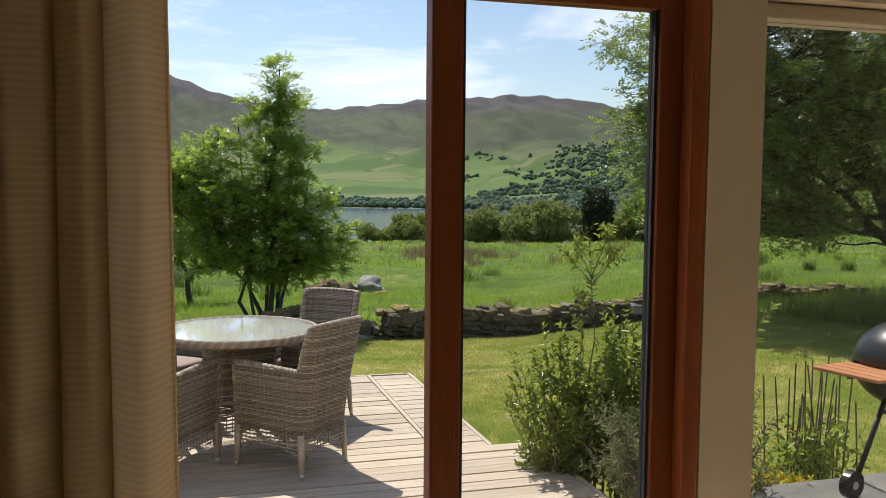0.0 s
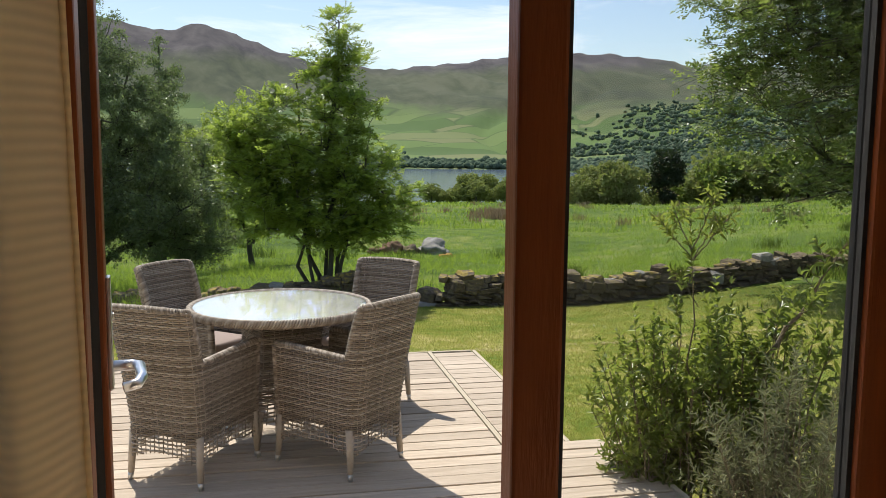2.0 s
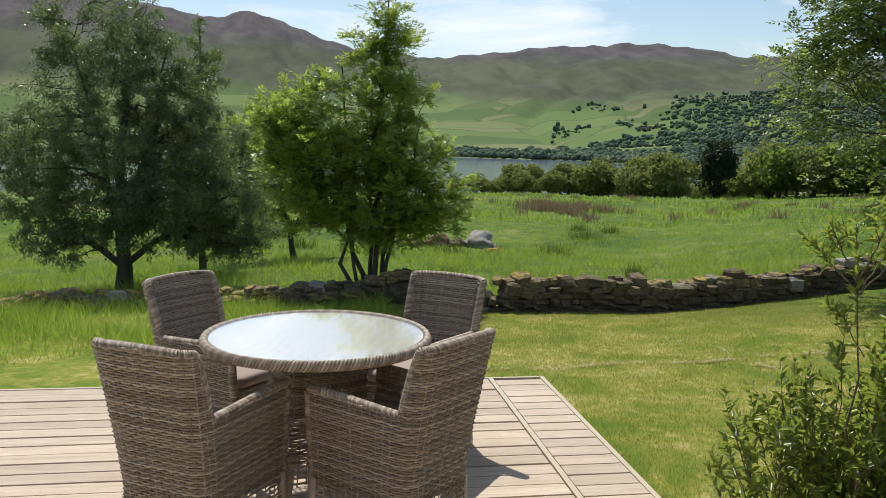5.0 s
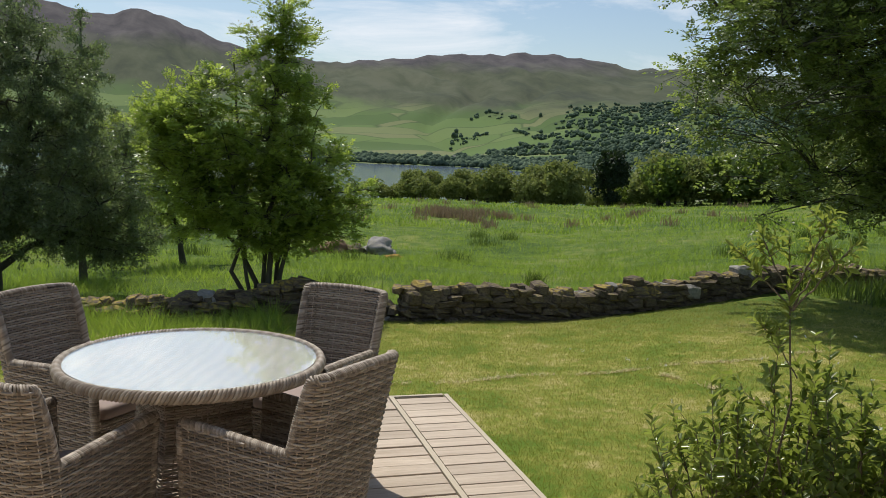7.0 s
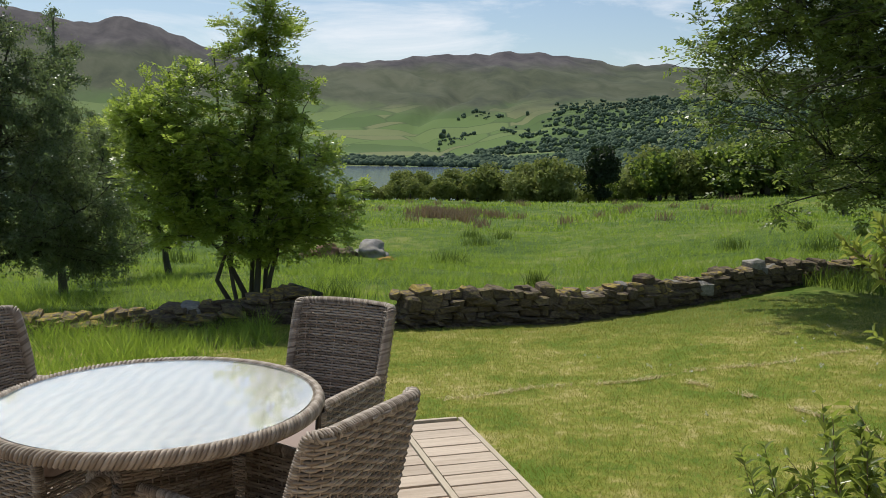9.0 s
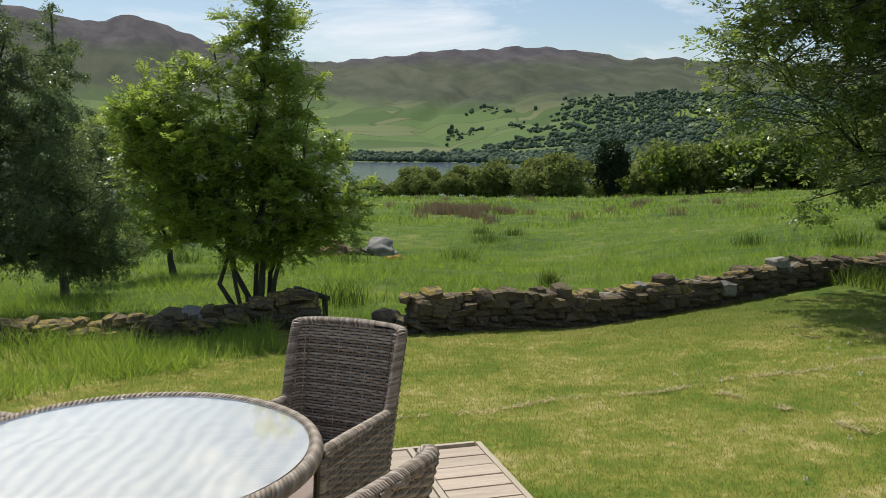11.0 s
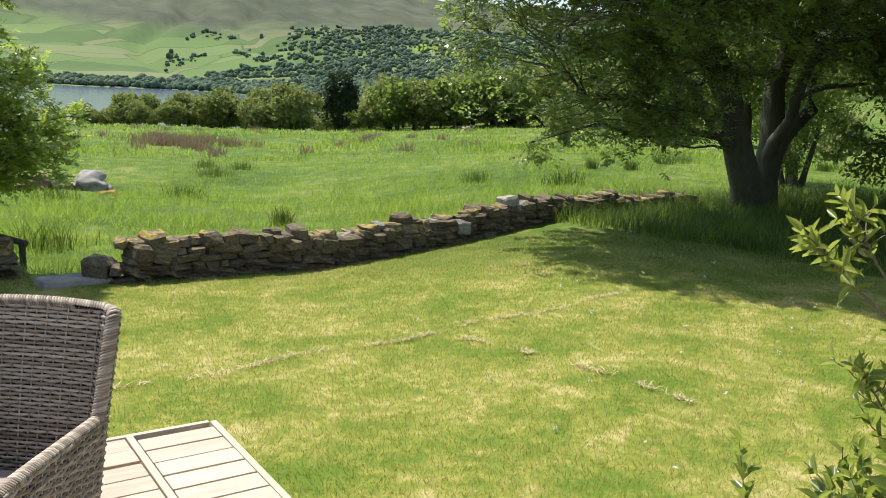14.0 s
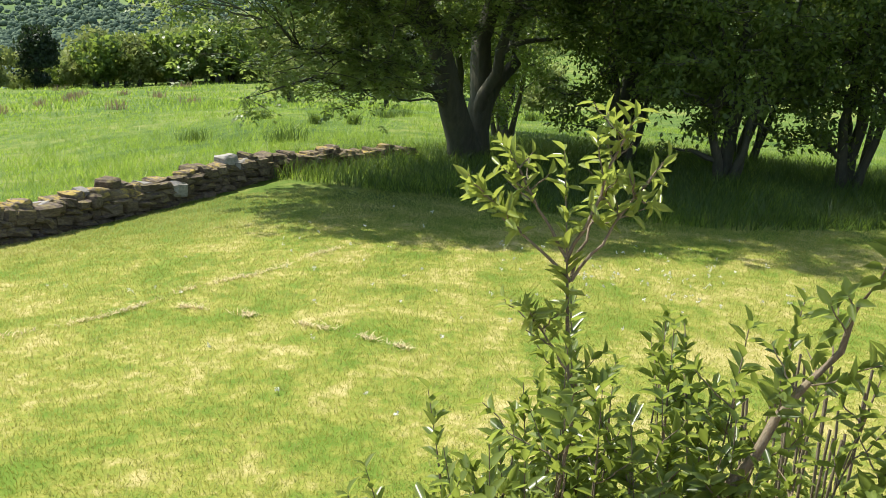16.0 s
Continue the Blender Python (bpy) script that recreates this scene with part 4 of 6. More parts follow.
def tree(name, label, at, stems, lobes, n_clumps, leaf_n, leaf, clump_r, bark, leafmat, seed, group="", blossom=0, droop=0.3, twig_r=0.012, limb_r=0.5, lift=0.25, shell=0.55, simple=True, feather=None):
    """stems: list of (foot, head, radius) from the tree's foot; lobes: crown ellipsoids (centre, radii); clumps of leaves fill the lobes unevenly."""
    rng = np.random.default_rng(seed)
    t = thing(name, label, "tree", at, group=group)
    paths, rads = [], []
    for foot, head, r in stems:
        p = sweep(np.array(foot, float), np.array(head, float), rng, 10, 0.07)
        paths.append(p)
        rads.append(np.linspace(r, r * 0.22, 10) * np.r_[1.25, np.ones(9)])
    stem_pts = np.concatenate(paths)
    stem_rad = np.concatenate(rads)
    # clump centres: more of them towards the outside of each lobe
    vol = np.array([np.prod(r) for _, r in lobes]) ** 0.8
    pick = rng.choice(len(lobes), n_clumps, p=vol / vol.sum())
    d = rng.normal(size=(n_clumps, 3))
    d /= np.linalg.norm(d, axis=1, keepdims=True)
    rr = rng.uniform(0, 1, n_clumps) ** (1 - shell)
    cen = np.array([lobes[i][0] for i in pick], float) + d * rr[:, None] * np.array([lobes[i][1] for i in pick], float)
    # main limbs to a share of the clumps, thinner branches from these to the rest
    far = rng.permutation(n_clumps)
    nl = max(4, int(n_clumps * 0.16))
    lp, lr = [], []
    bp, br = [], []
    for rank, i in enumerate(far):
        target = cen[i]
        src = stem_pts if rank < nl else np.concatenate([stem_pts] + [x.reshape(-1, 3) for x in lp])
        srad = stem_rad if rank < nl else np.concatenate([stem_rad] + lr)
        ok = src[:, 2] < target[2] + 0.15
        if not ok.any():
            ok[:] = True
        dist = np.linalg.norm(src - target, axis=1) + np.abs(src[:, 2] - target[2] + lift * np.linalg.norm(src[:, :2] - target[:2], axis=1)) * 0.5
        dist[~ok] += 1e3
        j = int(np.argmin(dist))
        p = sweep(src[j], target, rng, 7, 0.14, 0.05)
        r0 = min(srad[j] * (limb_r + 0.2), 0.16) if rank < nl else min(srad[j] * 0.7, twig_r * 2.2)
        r = np.linspace(max(r0, twig_r), twig_r * 0.35, 7)
        (lp if rank < nl else bp).append(p)
        (lr if rank < nl else br).append(r)
    sv, sq = tubes_np(np.stack(paths), np.stack(rads), 9)
    trunk = quick_mesh("trunk", sv, sq, bark, t, True)
    v, q = tubes_np(np.stack(lp + bp), np.stack(lr + br), 5)
    tagged(quick_mesh("limb", v, q, bark, t, True), kind="stuff")
    # leaves round each clump and along its branch
    per = rng.poisson(leaf_n / n_clumps, n_clumps) + 3
    allp = (lp + bp)
    order = list(far)
    pts, twp, heads = [], [], []
    for c, path in zip(order, allp):
        n = per[c]
        cr = clump_r * rng.uniform(0.6, 1.35)
        nt = 4
        dirs = rng.normal(size=(nt, 3)) * [1, 1, 0.6]
        dirs[:, 2] -= droop * 0.8
        dirs /= np.linalg.norm(dirs, axis=1, keepdims=True)
        ends = path[-1] + dirs * cr
        for e in ends:
            twp.append(path[-1] + (e - path[-1]) * np.linspace(0, 1, 4)[:, None])
        k = rng.integers(0, nt, n)
        u = rng.uniform(0.05, 1.1, n)[:, None]
        along = path[-1] + (ends[k] - path[-1]) * u + rng.normal(size=(n, 3)) * cr * 0.17
        m = rng.uniform(size=n) < 0.22
        w = rng.uniform(0.45, 1.0, n)
        ip = np.stack([np.interp(w, np.linspace(0, 1, 7), path[:, a]) for a in range(3)], 1) + rng.normal(size=(n, 3)) * cr * 0.28
        pts.append(np.where(m[:, None], ip, along))
        heads.append(unit(dirs[k] * [1, 1, 0.4] + 0.7 * d[c] * [1, 1, 0.5] + [0, 0, 0.3]))
    tv, tq = tubes_np(np.stack(twp), np.full((len(twp), 4), twig_r * 0.3), 3)
    tagged(quick_mesh("twig", tv, tq, bark, t), kind="stuff")
    P = np.concatenate(pts)
    if feather:
        v, q = pinnate_np(P, np.concatenate(heads), rng, *feather)
    else:
        v, q = leaves_np(P, leaf[0], leaf[1], rng, droop, simple=simple)
    tagged(quick_mesh("crown", v, q, leafmat, t), kind="stuff")
    if blossom:
        c = cen[rng.permutation(n_clumps)[:blossom]] + rng.normal(size=(blossom, 3)) * clump_r * 0.6
        o = np.repeat(c, 26, 0) + rng.normal(size=(blossom * 26, 3)) * [0.05, 0.05, 0.025]
        v, q = leaves_np(o, 0.028, 0.026, rng, -0.4)
        tagged(quick_mesh("blossom", v, q, BLOSSOM, t), "flat heads of white blossom", kind="stuff")
    return t


def polar(az, d):
    x, y = 0.6 + d * math.sin(radians(az)), 2.6 + d * math.cos(radians(az))
    return x, y, float(land(x, y)) - 0.03


def garden_trees():
    x, y, z = 1.42, 14.2, float(land(1.42, 14.2)) - 0.03
    tree("rowan_tree", "many-stemmed rowan with bright green feathery leaves behind the wall", (x, y, z),
         [((-0.10, 0, 0), (-1.0, 0.1, 2.7), 0.035), ((0.0, 0.1, 0), (-0.35, 0.2, 3.4), 0.04), ((0.08, 0, 0), (0.28, 0, 4.2), 0.045), ((0.16, -0.05, 0), (0.75, 0, 2.6), 0.035), ((0.05, 0.12, 0), (0.1, 0.4, 3.2), 0.035), ((-0.05, -0.1, 0), (-0.5, -0.3, 2.4), 0.03), ((0.2, 0.05, 0), (0.5, 0.2, 3.0), 0.035)],
         [((0.30, 0, 1.75), (1.0, 0.8, 0.95)), ((0.27, 0, 2.9), (0.62, 0.55, 1.2)), ((-0.75, 0.1, 1.9), (0.72, 0.7, 0.9)), ((0.95, 0, 1.35), (0.5, 0.5, 0.5)), ((-0.65, 0, 2.85), (0.35, 0.35, 0.55)), ((-1.15, 0, 2.3), (0.4, 0.45, 0.7)), ((-0.5, 0, 1.35), (0.55, 0.5, 0.42)), ((0.35, 0, 1.15), (0.6, 0.5, 0.32)), ((0.28, 0, 3.9), (0.26, 0.24, 0.5)), ((-0.2, 0, 3.5), (0.14, 0.14, 0.5)), ((1.35, 0, 1.55), (0.22, 0.25, 0.22))],
         620, 11500, (0.08, 0.030), 0.16, DARKBARK, ROWANLEAF, 3, blossom=44, droop=0.1, twig_r=0.008, feather=(0.14, 0.056, 0.022, 4), shell=0.4)
    x, y, z = polar(-11.9, 14.2)
    tree("willow_tree", "broad grey-green tree with fine leaves and low spreading limbs", (x, y, z),
         [((0, 0, 0), (0.1, 0.1, 3.8), 0.13), ((0, 0, 0.45), (1.7, 0, 1.6), 0.06), ((0, 0, 0.45), (-1.5, 0.2, 1.5), 0.06), ((0, 0.05, 0.8), (0.7, 0.4, 3.9), 0.06), ((0, 0, 0.8), (-0.6, -0.2, 3.8), 0.06)],
         [((-0.1, 0, 2.5), (1.6, 1.4, 1.7)), ((1.0, 0, 1.9), (1.35, 1.2, 1.1)), ((-1.2, 0, 1.9), (1.0, 1.1, 1.2)), ((-0.2, 0, 4.2), (1.05, 0.9, 0.95)), ((0.7, 0.2, 3.3), (0.9, 0.8, 0.9)), ((1.6, 0, 1.4), (0.8, 0.8, 0.75)), ((0.6, -0.6, 1.3), (1.0, 0.6, 0.6)), ((-0.9, -0.2, 1.0), (0.8, 0.8, 0.5)), ((2.0, 0, 0.95), (0.6, 0.6, 0.45))],
         900, 170000, (0.050, 0.021), 0.22, DARKBARK, BIRCHLEAF, 5, droop=0.6, lift=0.1, twig_r=0.009, shell=0.68)
    x, y, z = polar(-6.8, 17.5)
    tree("birch_tree", "slender birch with small grey-green leaves", (x, y, z), [((0, 0, 0), (0.0, 0.1, 4.9), 0.07)],
         [((0, 0, 2.2), (0.85, 0.7, 1.7)), ((0.05, 0, 4.0), (0.45, 0.4, 1.1)), ((0.0, 0, 1.0), (0.7, 0.7, 0.7))], 260, 46000, (0.050, 0.022), 0.19, BARK, BIRCHLEAF, 8, droop=0.9, twig_r=0.008)
    x, y, z = polar(-0.8, 20.0)
    tree("birch_tree", "young birch with pale yellow-green leaves", (x, y, z), [((0, 0, 0), (-0.5, 0, 3.6), 0.07), ((0, 0, 0.6), (0.5, 0.1, 2.8), 0.04)],
         [((-0.8, 0, 2.7), (1.1, 0.9, 1.3)), ((0.2, 0, 2.0), (0.9, 0.8, 0.8)), ((-1.4, 0, 2.4), (0.7, 0.7, 1.0)), ((-0.5, 0, 1.3), (1.1, 0.8, 0.6))], 300, 36000, (0.065, 0.032), 0.22, DARKBARK, PALELEAF, 11, twig_r=0.009)
    x, y = 13.9, 13.5
    tree("rowan_tree", "large old rowan with a stout leaning trunk and white blossom", (x, y, float(land(x, y)) - 0.04),
         [((-0.18, 0, 0), (-3.0, -0.4, 4.6), 0.30), ((0.16, 0.1, 0), (0.7, 0.2, 5.2), 0.27), ((-0.70, -0.08, 0.85), (-3.8, -0.6, 2.9), 0.11), ((0.20, 0.09, 0.55), (2.8, 0.1, 4.4), 0.16), ((-0.95, -0.11, 1.25), (-2.2, 0.9, 5.2), 0.11), ((0.24, 0.11, 0.85), (-0.9, -1.9, 4.4), 0.13), ((-1.5, -0.19, 2.15), (-5.6, -0.8, 4.0), 0.09), ((-1.18, -0.15, 1.62), (-4.6, -0.4, 1.9), 0.06), ((-2.1, -0.28, 3.15), (-5.8, -0.9, 5.2), 0.07)],
         [((-2.6, -0.3, 3.6), (2.2, 2.0, 1.6)), ((-3.9, -0.8, 2.6), (1.3, 1.4, 1.5)), ((-4.9, -0.6, 3.3), (1.0, 1.2, 1.1)), ((0.2, -0.6, 4.6), (2.6, 2.2, 1.6)), ((2.6, 0.1, 4.0), (1.9, 1.8, 1.5)), ((-1.6, -1.2, 3.4), (1.7, 1.2, 1.4)), ((-3.8, -0.8, 1.6), (0.9, 0.9, 0.8)), ((-6.0, -0.5, 3.2), (1.3, 1.4, 1.2)), ((-5.4, -1.2, 4.6), (1.7, 1.6, 1.4)), ((-2.5, -2.6, 4.6), (2.4, 1.6, 1.5)), ((1.0, -2.5, 4.8), (2.6, 1.6, 1.4)), ((-4.5, 0.5, 5.2), (1.8, 1.6, 1.2)), ((-3.4, -3.7, 5.2), (2.2, 1.6, 1.2)), ((0.0, -4.0, 5.4), (2.6, 1.8, 1.3)), ((-5.3, -0.2, 1.8), (0.7, 0.8, 0.7)), ((-4.4, -2.4, 3.6), (1.6, 1.2, 1.0)), ((-1.0, 1.0, 4.0), (2.6, 1.6, 1.3)), ((1.5, -1.5, 3.2), (2.0, 1.4, 1.0)), ((-6.2, -0.8, 4.3), (1.1, 1.2, 1.3)), ((-5.2, -1.0, 5.9), (1.6, 1.5, 1.0)), ((-2.8, -0.8, 6.0), (2.0, 1.8, 1.0))],
         2100, 36000, (0.085, 0.05), 0.33, DARKBARK, THORNLEAF, 21, blossom=190, droop=0.25, twig_r=0.011, feather=(0.17, 0.078, 0.034, 3), shell=0.45)


garden_trees()


# ---- dry stone walls ----
def wall_y(x):
    return np.interp(x, [-5.0, -0.6, 0.3, 1.2, 2.3, 3.0, 4.6, 6.2, 8.1, 9.8, 13.2], [14.2, 14.0, 13.75, 13.75, 13.95, 12.98, 13.16, 13.36, 13.70, 13.97, 14.25])


def stone_meshes(mat, n, seed):
    rng = random.Random(seed)
    out = []
    for k in range(n):
        b = bmesh.new()
        bmesh.ops.create_cube(b, size=1)
        bmesh.ops.bevel(b, geom=b.edges[:], offset=0.17, segments=1, affect="EDGES", profile=0.5)
        off = Vector((rng.uniform(-50, 50), rng.uniform(-50, 50), 0))
        for v in b.verts:
            c = v.co.copy()
            v.co = c * 1.0 + 0.25 * noise.noise_vector(c * 1.9 + off) + 0.05 * noise.noise_vector(c * 6 + off)
        me = bpy.data.meshes.new("stone")
        b.to_mesh(me)
        b.free()
        me.materials.append(mat)
        out.append(me)
    return out


STONES, MOSSES, PALES = stone_meshes(STONE, 9, 1), stone_meshes(MOSSY, 5, 2), stone_meshes(PALESTONE, 3, 3)


def dry_wall(label, x0, x1, height, seed, depth=0.30, moss=0.15):
    w = tagged(thing("stone_wall", label, "wall"), kind="structure")
    rng = random.Random(seed)

    def put(mesh, x, z, l, h, dy=0.0, d=None, tilt=9.0):
        y = float(wall_y(x))
        ang = math.degrees(math.atan2(float(wall_y(x + 0.2)) - float(wall_y(x - 0.2)), 0.4))
        ob = new("stone", mesh)
        ob.parent = w
        m = pose(x, y + dy, z, rng.uniform(-tilt, tilt), rng.uniform(-tilt, tilt), ang + rng.uniform(-7, 7) + rng.choice((0, 180)))
        ob.matrix_basis = m @ Matrix.Diagonal((l, d or depth, h, 1))
    core_v, core_f = [], []
    xs = np.arange(x0 + 0.1, x1 - 0.05, 0.4)
    for x in xs:
        y, zb = float(wall_y(x)), float(land(x, float(wall_y(x))))
        core_v += [(x, y - 0.08, zb - 0.1), (x, y + 0.10, zb - 0.1), (x, y + 0.10, zb + height(x) * 0.86), (x, y - 0.08, zb + height(x) * 0.86)]
    for i in range(len(xs) - 1):
        for a in range(4):
            core_f.append((i * 4 + a, i * 4 + (a + 1) % 4, i * 4 + 4 + (a + 1) % 4, i * 4 + 4 + a))
    mesh_object("core", core_v, core_f, STONE, w, label="earth and rubble heart of the wall")
    level = 0.0
    while level < 0.62:
        h = rng.uniform(0.055, 0.095)
        x = x0 + rng.uniform(-0.05, 0.15)
        while x < x1:
            l = rng.uniform(0.10, 0.30)
            zb = float(land(x + l / 2, float(wall_y(x + l / 2)))) - 0.02
            top = height(x + l / 2)
            if level + h * 0.4 < top:
                hh = h * rng.uniform(0.85, 1.2)
                pool = MOSSES if rng.random() < moss and level > top - 0.22 else STONES
                put(rng.choice(pool), x + l / 2, zb + level + hh / 2, l * 1.1, hh * 1.3 * rng.uniform(0.8, 1.2), rng.uniform(-0.08, 0.02))
            x += l
        level += h
    x = x0
    while x < x1:
        l = rng.uniform(0.11, 0.25)
        zb = float(land(x + l / 2, float(wall_y(x + l / 2)))) - 0.02
        r = rng.random()
        pool = MOSSES if r < 0.34 + moss else PALES if r > 0.86 else STONES
        put(rng.choice(pool), x + l / 2, zb + height(x + l / 2) + rng.uniform(-0.05, 0.06), l * 1.12, rng.uniform(0.09, 0.17), rng.uniform(-0.04, 0.05), 0.26, 9.0)
        x += l * 0.92
    return w, put


def h_right(x):
    return float(np.interp(x, [2.9, 3.3, 5.5, 9, 11, 13.2], [0.36, 0.42, 0.39, 0.33, 0.22, 0.12])) + 0.03 * math.sin(x * 3.1)


def h_left(x):
    return float(np.interp(x, [-5, -0.4, 0.3, 0.9, 2.3], [0.14, 0.18, 0.16, 0.32, 0.36])) + 0.03 * math.sin(x * 4.1)


right_wall, put_right = dry_wall("low dry stone wall of dark slabs with mossy cap stones", 3.0, 13.0, h_right, 7)
put_right(PALES[0], 7.55, float(land(7.55, 13.6)) + 0.22, 0.22, 0.2, -0.16, 0.2)
put_right(STONES[2], 2.86, float(land(2.86, 13.0)) + 0.11, 0.30, 0.24, -0.05, 0.3)
dry_wall("tumbled low stone wall with yellow moss in long grass", -5.0, 2.12, h_left, 9, 0.34, 0.45)


def threshold_stone():
    b = box(bmesh.new(), -0.33, 0.33, -0.2, 0.2, -0.05, 0.05, 0.02)
    for v in b.verts:
        v.co += 0.03 * noise.noise_vector(v.co * 4)
    ob = part("flagstone", b, PALESTONE)
    ob.matrix_basis = pose(2.62, 13.1, float(land(2.62, 13.1)) + 0.015, 0, 2, 8)
    return tagged(ob, "flat pale flagstone in the gap of the wall", "stone")


threshold_stone()


def stile():
    s = thing("stile_rail", "short weathered timber rail beside the gap in the wall", "fence")
    part("post", tube(bmesh.new(), [(2.30, 14.0, -1.05), (2.29, 14.0, -0.41)], 0.035, 7), DARKBARK, s)
    part("post", tube(bmesh.new(), [(2.02, 14.3, -1.05), (2.01, 14.3, -0.36)], 0.032, 7), DARKBARK, s)
    part("rail", tube(bmesh.new(), [(1.97, 14.35, -0.33), (2.33, 13.96, -0.41)], 0.034, 7), DARKBARK, s)


stile()


def boulder(label, x, y, size, mat, seed, sink=0.2):
    b = bmesh.new()
    bmesh.ops.create_icosphere(b, subdivisions=4, radius=1)
    off = Vector((seed * 7.1, seed * 3.3, 0))
    for v in b.verts:
        c = v.co.copy()
        n = 0.42 * noise.noise(c * 1.3 + off) + 0.2 * noise.noise(c * 2.9 + off) + 0.10 * noise.noise(c * 5 + off) + 0.03 * noise.noise(c * 13 + off)
        v.co = Vector((c.x * size[0], c.y * size[1], c.z * size[2])) * (1 + n)
    ob = part("boulder", b, mat, None, "", True)
    ob.matrix_basis = pose(x, y, float(land(x, y)) + size[2] * (1 - 2 * sink) * 0.6, 0, 0, seed * 40)
    return tagged(ob, label, "boulder")


boulder("large pale grey boulder lying in the pasture", 6.2, 29.4, (0.60, 0.5, 0.40), PALESTONE, 3)
boulder("red-brown stone in long grass", 4.75, 29.2, (0.32, 0.3, 0.30), REDSTONE, 5)
boulder("red-brown stone in long grass", 4.25, 29.3, (0.25, 0.25, 0.20), REDSTONE, 6)
boulder("grey stone beside the large boulder", 5.4, 29.3, (0.34, 0.3, 0.22), STONE, 8)
boulder("orange lichen covered stone in the pasture", 6.15, 27.0, (0.24, 0.2, 0.10), stone_material("orange_lichen", (0.40, 0.20, 0.05), (0.52, 0.30, 0.08), 0.2), 9)


# ---- shrubs by the deck ----
def shrub(name, label, at, stems, leaf, leafmat, seed, stem_r=0.008, side=7, reach=0.2, bare=0.3, gap=0.022, stemmat=TWIG, tuft=1.0):
    """stems: (foot, head, radius share); rising side shoots carry pairs of pointed leaves, each pair turned a quarter round."""
    rng = np.random.default_rng(seed)
    t = thing(name, label, "shrub", at)
    shoots = []
    for a, b, share, *few in stems:
        p = sweep(np.array(a, float), np.array(b, float), rng, 9, 0.07)
        d = unit(p[-1] - p[-3])
        v, q = tubes_np(p[None], np.linspace(stem_r * share, stem_r * 0.3, 9)[None], 7)
        quick_mesh("stem", v, q, stemmat, t, True)
        shoots.append(p[-1] + (p[-1] - p[-3]) * np.linspace(-0.6, 0.5, 6)[:, None])
        for _ in range(few[0] if few else side):
            u = rng.uniform(bare, 0.97)
            o = np.array([np.interp(u, np.linspace(0, 1, 9), p[:, c]) for c in range(3)])
            out = rng.normal(size=3) * [1, 1, 0.2]
            e = o + unit(0.35 * d + 0.8 * unit(out) + [0, 0, 0.4]) * reach * rng.uniform(0.35, 1.1)
            shoots.append(sweep(o, e, rng, 6, 0.10, -0.04))
    v, q = tubes_np(np.stack(shoots), np.tile(np.linspace(stem_r * 0.32, stem_r * 0.16, 6), (len(shoots), 1)), 5)
    tagged(quick_mesh("side_shoot", v, q, stemmat, t), kind="stuff")
    P, D, Wd, S = [], [], [], []
    for sh in shoots:
        ln = np.linalg.norm(sh[-1] - sh[0])
        n = max(3, int(ln / gap))
        us = np.linspace(0.18, 1.0, n)
        ax = unit(sh[-1] - sh[0])
        e1 = unit(np.cross(ax, rng.normal(size=3)))
        e2 = np.cross(ax, e1)
        for k, u in enumerate(us):
            o = np.array([np.interp(u + rng.uniform(-0.5, 0.5) / n, np.linspace(0, 1, 6), sh[:, c]) for c in range(3)])
            for e in ((e1, -e1) if k % 2 else (e2, -e2)):
                if rng.uniform() < 0.2:
                    continue
                d = unit(ax * (0.45 + 0.45 * u * tuft) + e * 0.75 + 0.34 * rng.normal(size=3))
                P.append(o)
                D.append(d)
                Wd.append(unit(np.cross(ax, d)))
                S.append((0.62 + 0.5 * math.sin(math.pi * min(1.0, 0.25 + 0.6 * u))) * rng.uniform(0.75, 1.15))
    S = np.array(S)[:, None]
    v, q = leaf_quads(np.array(P), np.array(D), np.array(Wd), leaf[0] * S, leaf[1] * S)
    tagged(quick_mesh("foliage", v, q, leafmat, t), kind="stuff")
    return t


def fan_stems(rng, n, radius, low, high, cx=0.0, cy=0.0, foot=0.12):
    out = []
    for _ in range(n):
        a, r = rng.uniform(0, 2 * math.pi), radius * math.sqrt(rng.uniform(0.02, 1))
        out.append(((foot * math.cos(a) * 0.6, foot * math.sin(a) * 0.6, 0), (cx + r * math.cos(a), cy + r * math.sin(a), rng.uniform(low, high) * (1.1 - 0.35 * r / radius)), 1.0))
    return out


rs = random.Random(12)
GZ = -0.36
# the slender young tree with a forked head
shrub("sapling", "slender young shrub stem with a forked head of fresh leaves", (2.66, 4.835, GZ),
      [((0, 0, 0), (-0.08, 0.11, 1.50), 1.5, 2), ((-0.07, 0.10, 1.43), (-0.16, 0.27, 1.60), 0.6), ((-0.08, 0.11, 1.48), (-0.12, 0.22, 1.66), 0.6), ((-0.08, 0.11, 1.47), (0.0, 0.04, 1.74), 0.7), ((-0.07, 0.10, 1.43), (0.06, 0.0, 1.66), 0.6), ((-0.07, 0.10, 1.44), (0.05, 0.10, 1.62), 0.6), ((-0.05, 0.07, 1.2), (-0.12, 0.16, 1.36), 0.4)],
      (0.046, 0.0145), NEWLEAF, 31, 0.0062, 7, 0.085, 0.5, 0.017)
shrub("shrub", "bushy evergreen shrub with glossy green leaves beside the deck", (2.50, 4.90, GZ),
      fan_stems(rs, 30, 0.34, 0.80, 1.28, -0.08, 0.03), (0.048, 0.021), SHRUBLEAF, 33, 0.006, 12, 0.20, 0.2, 0.024)
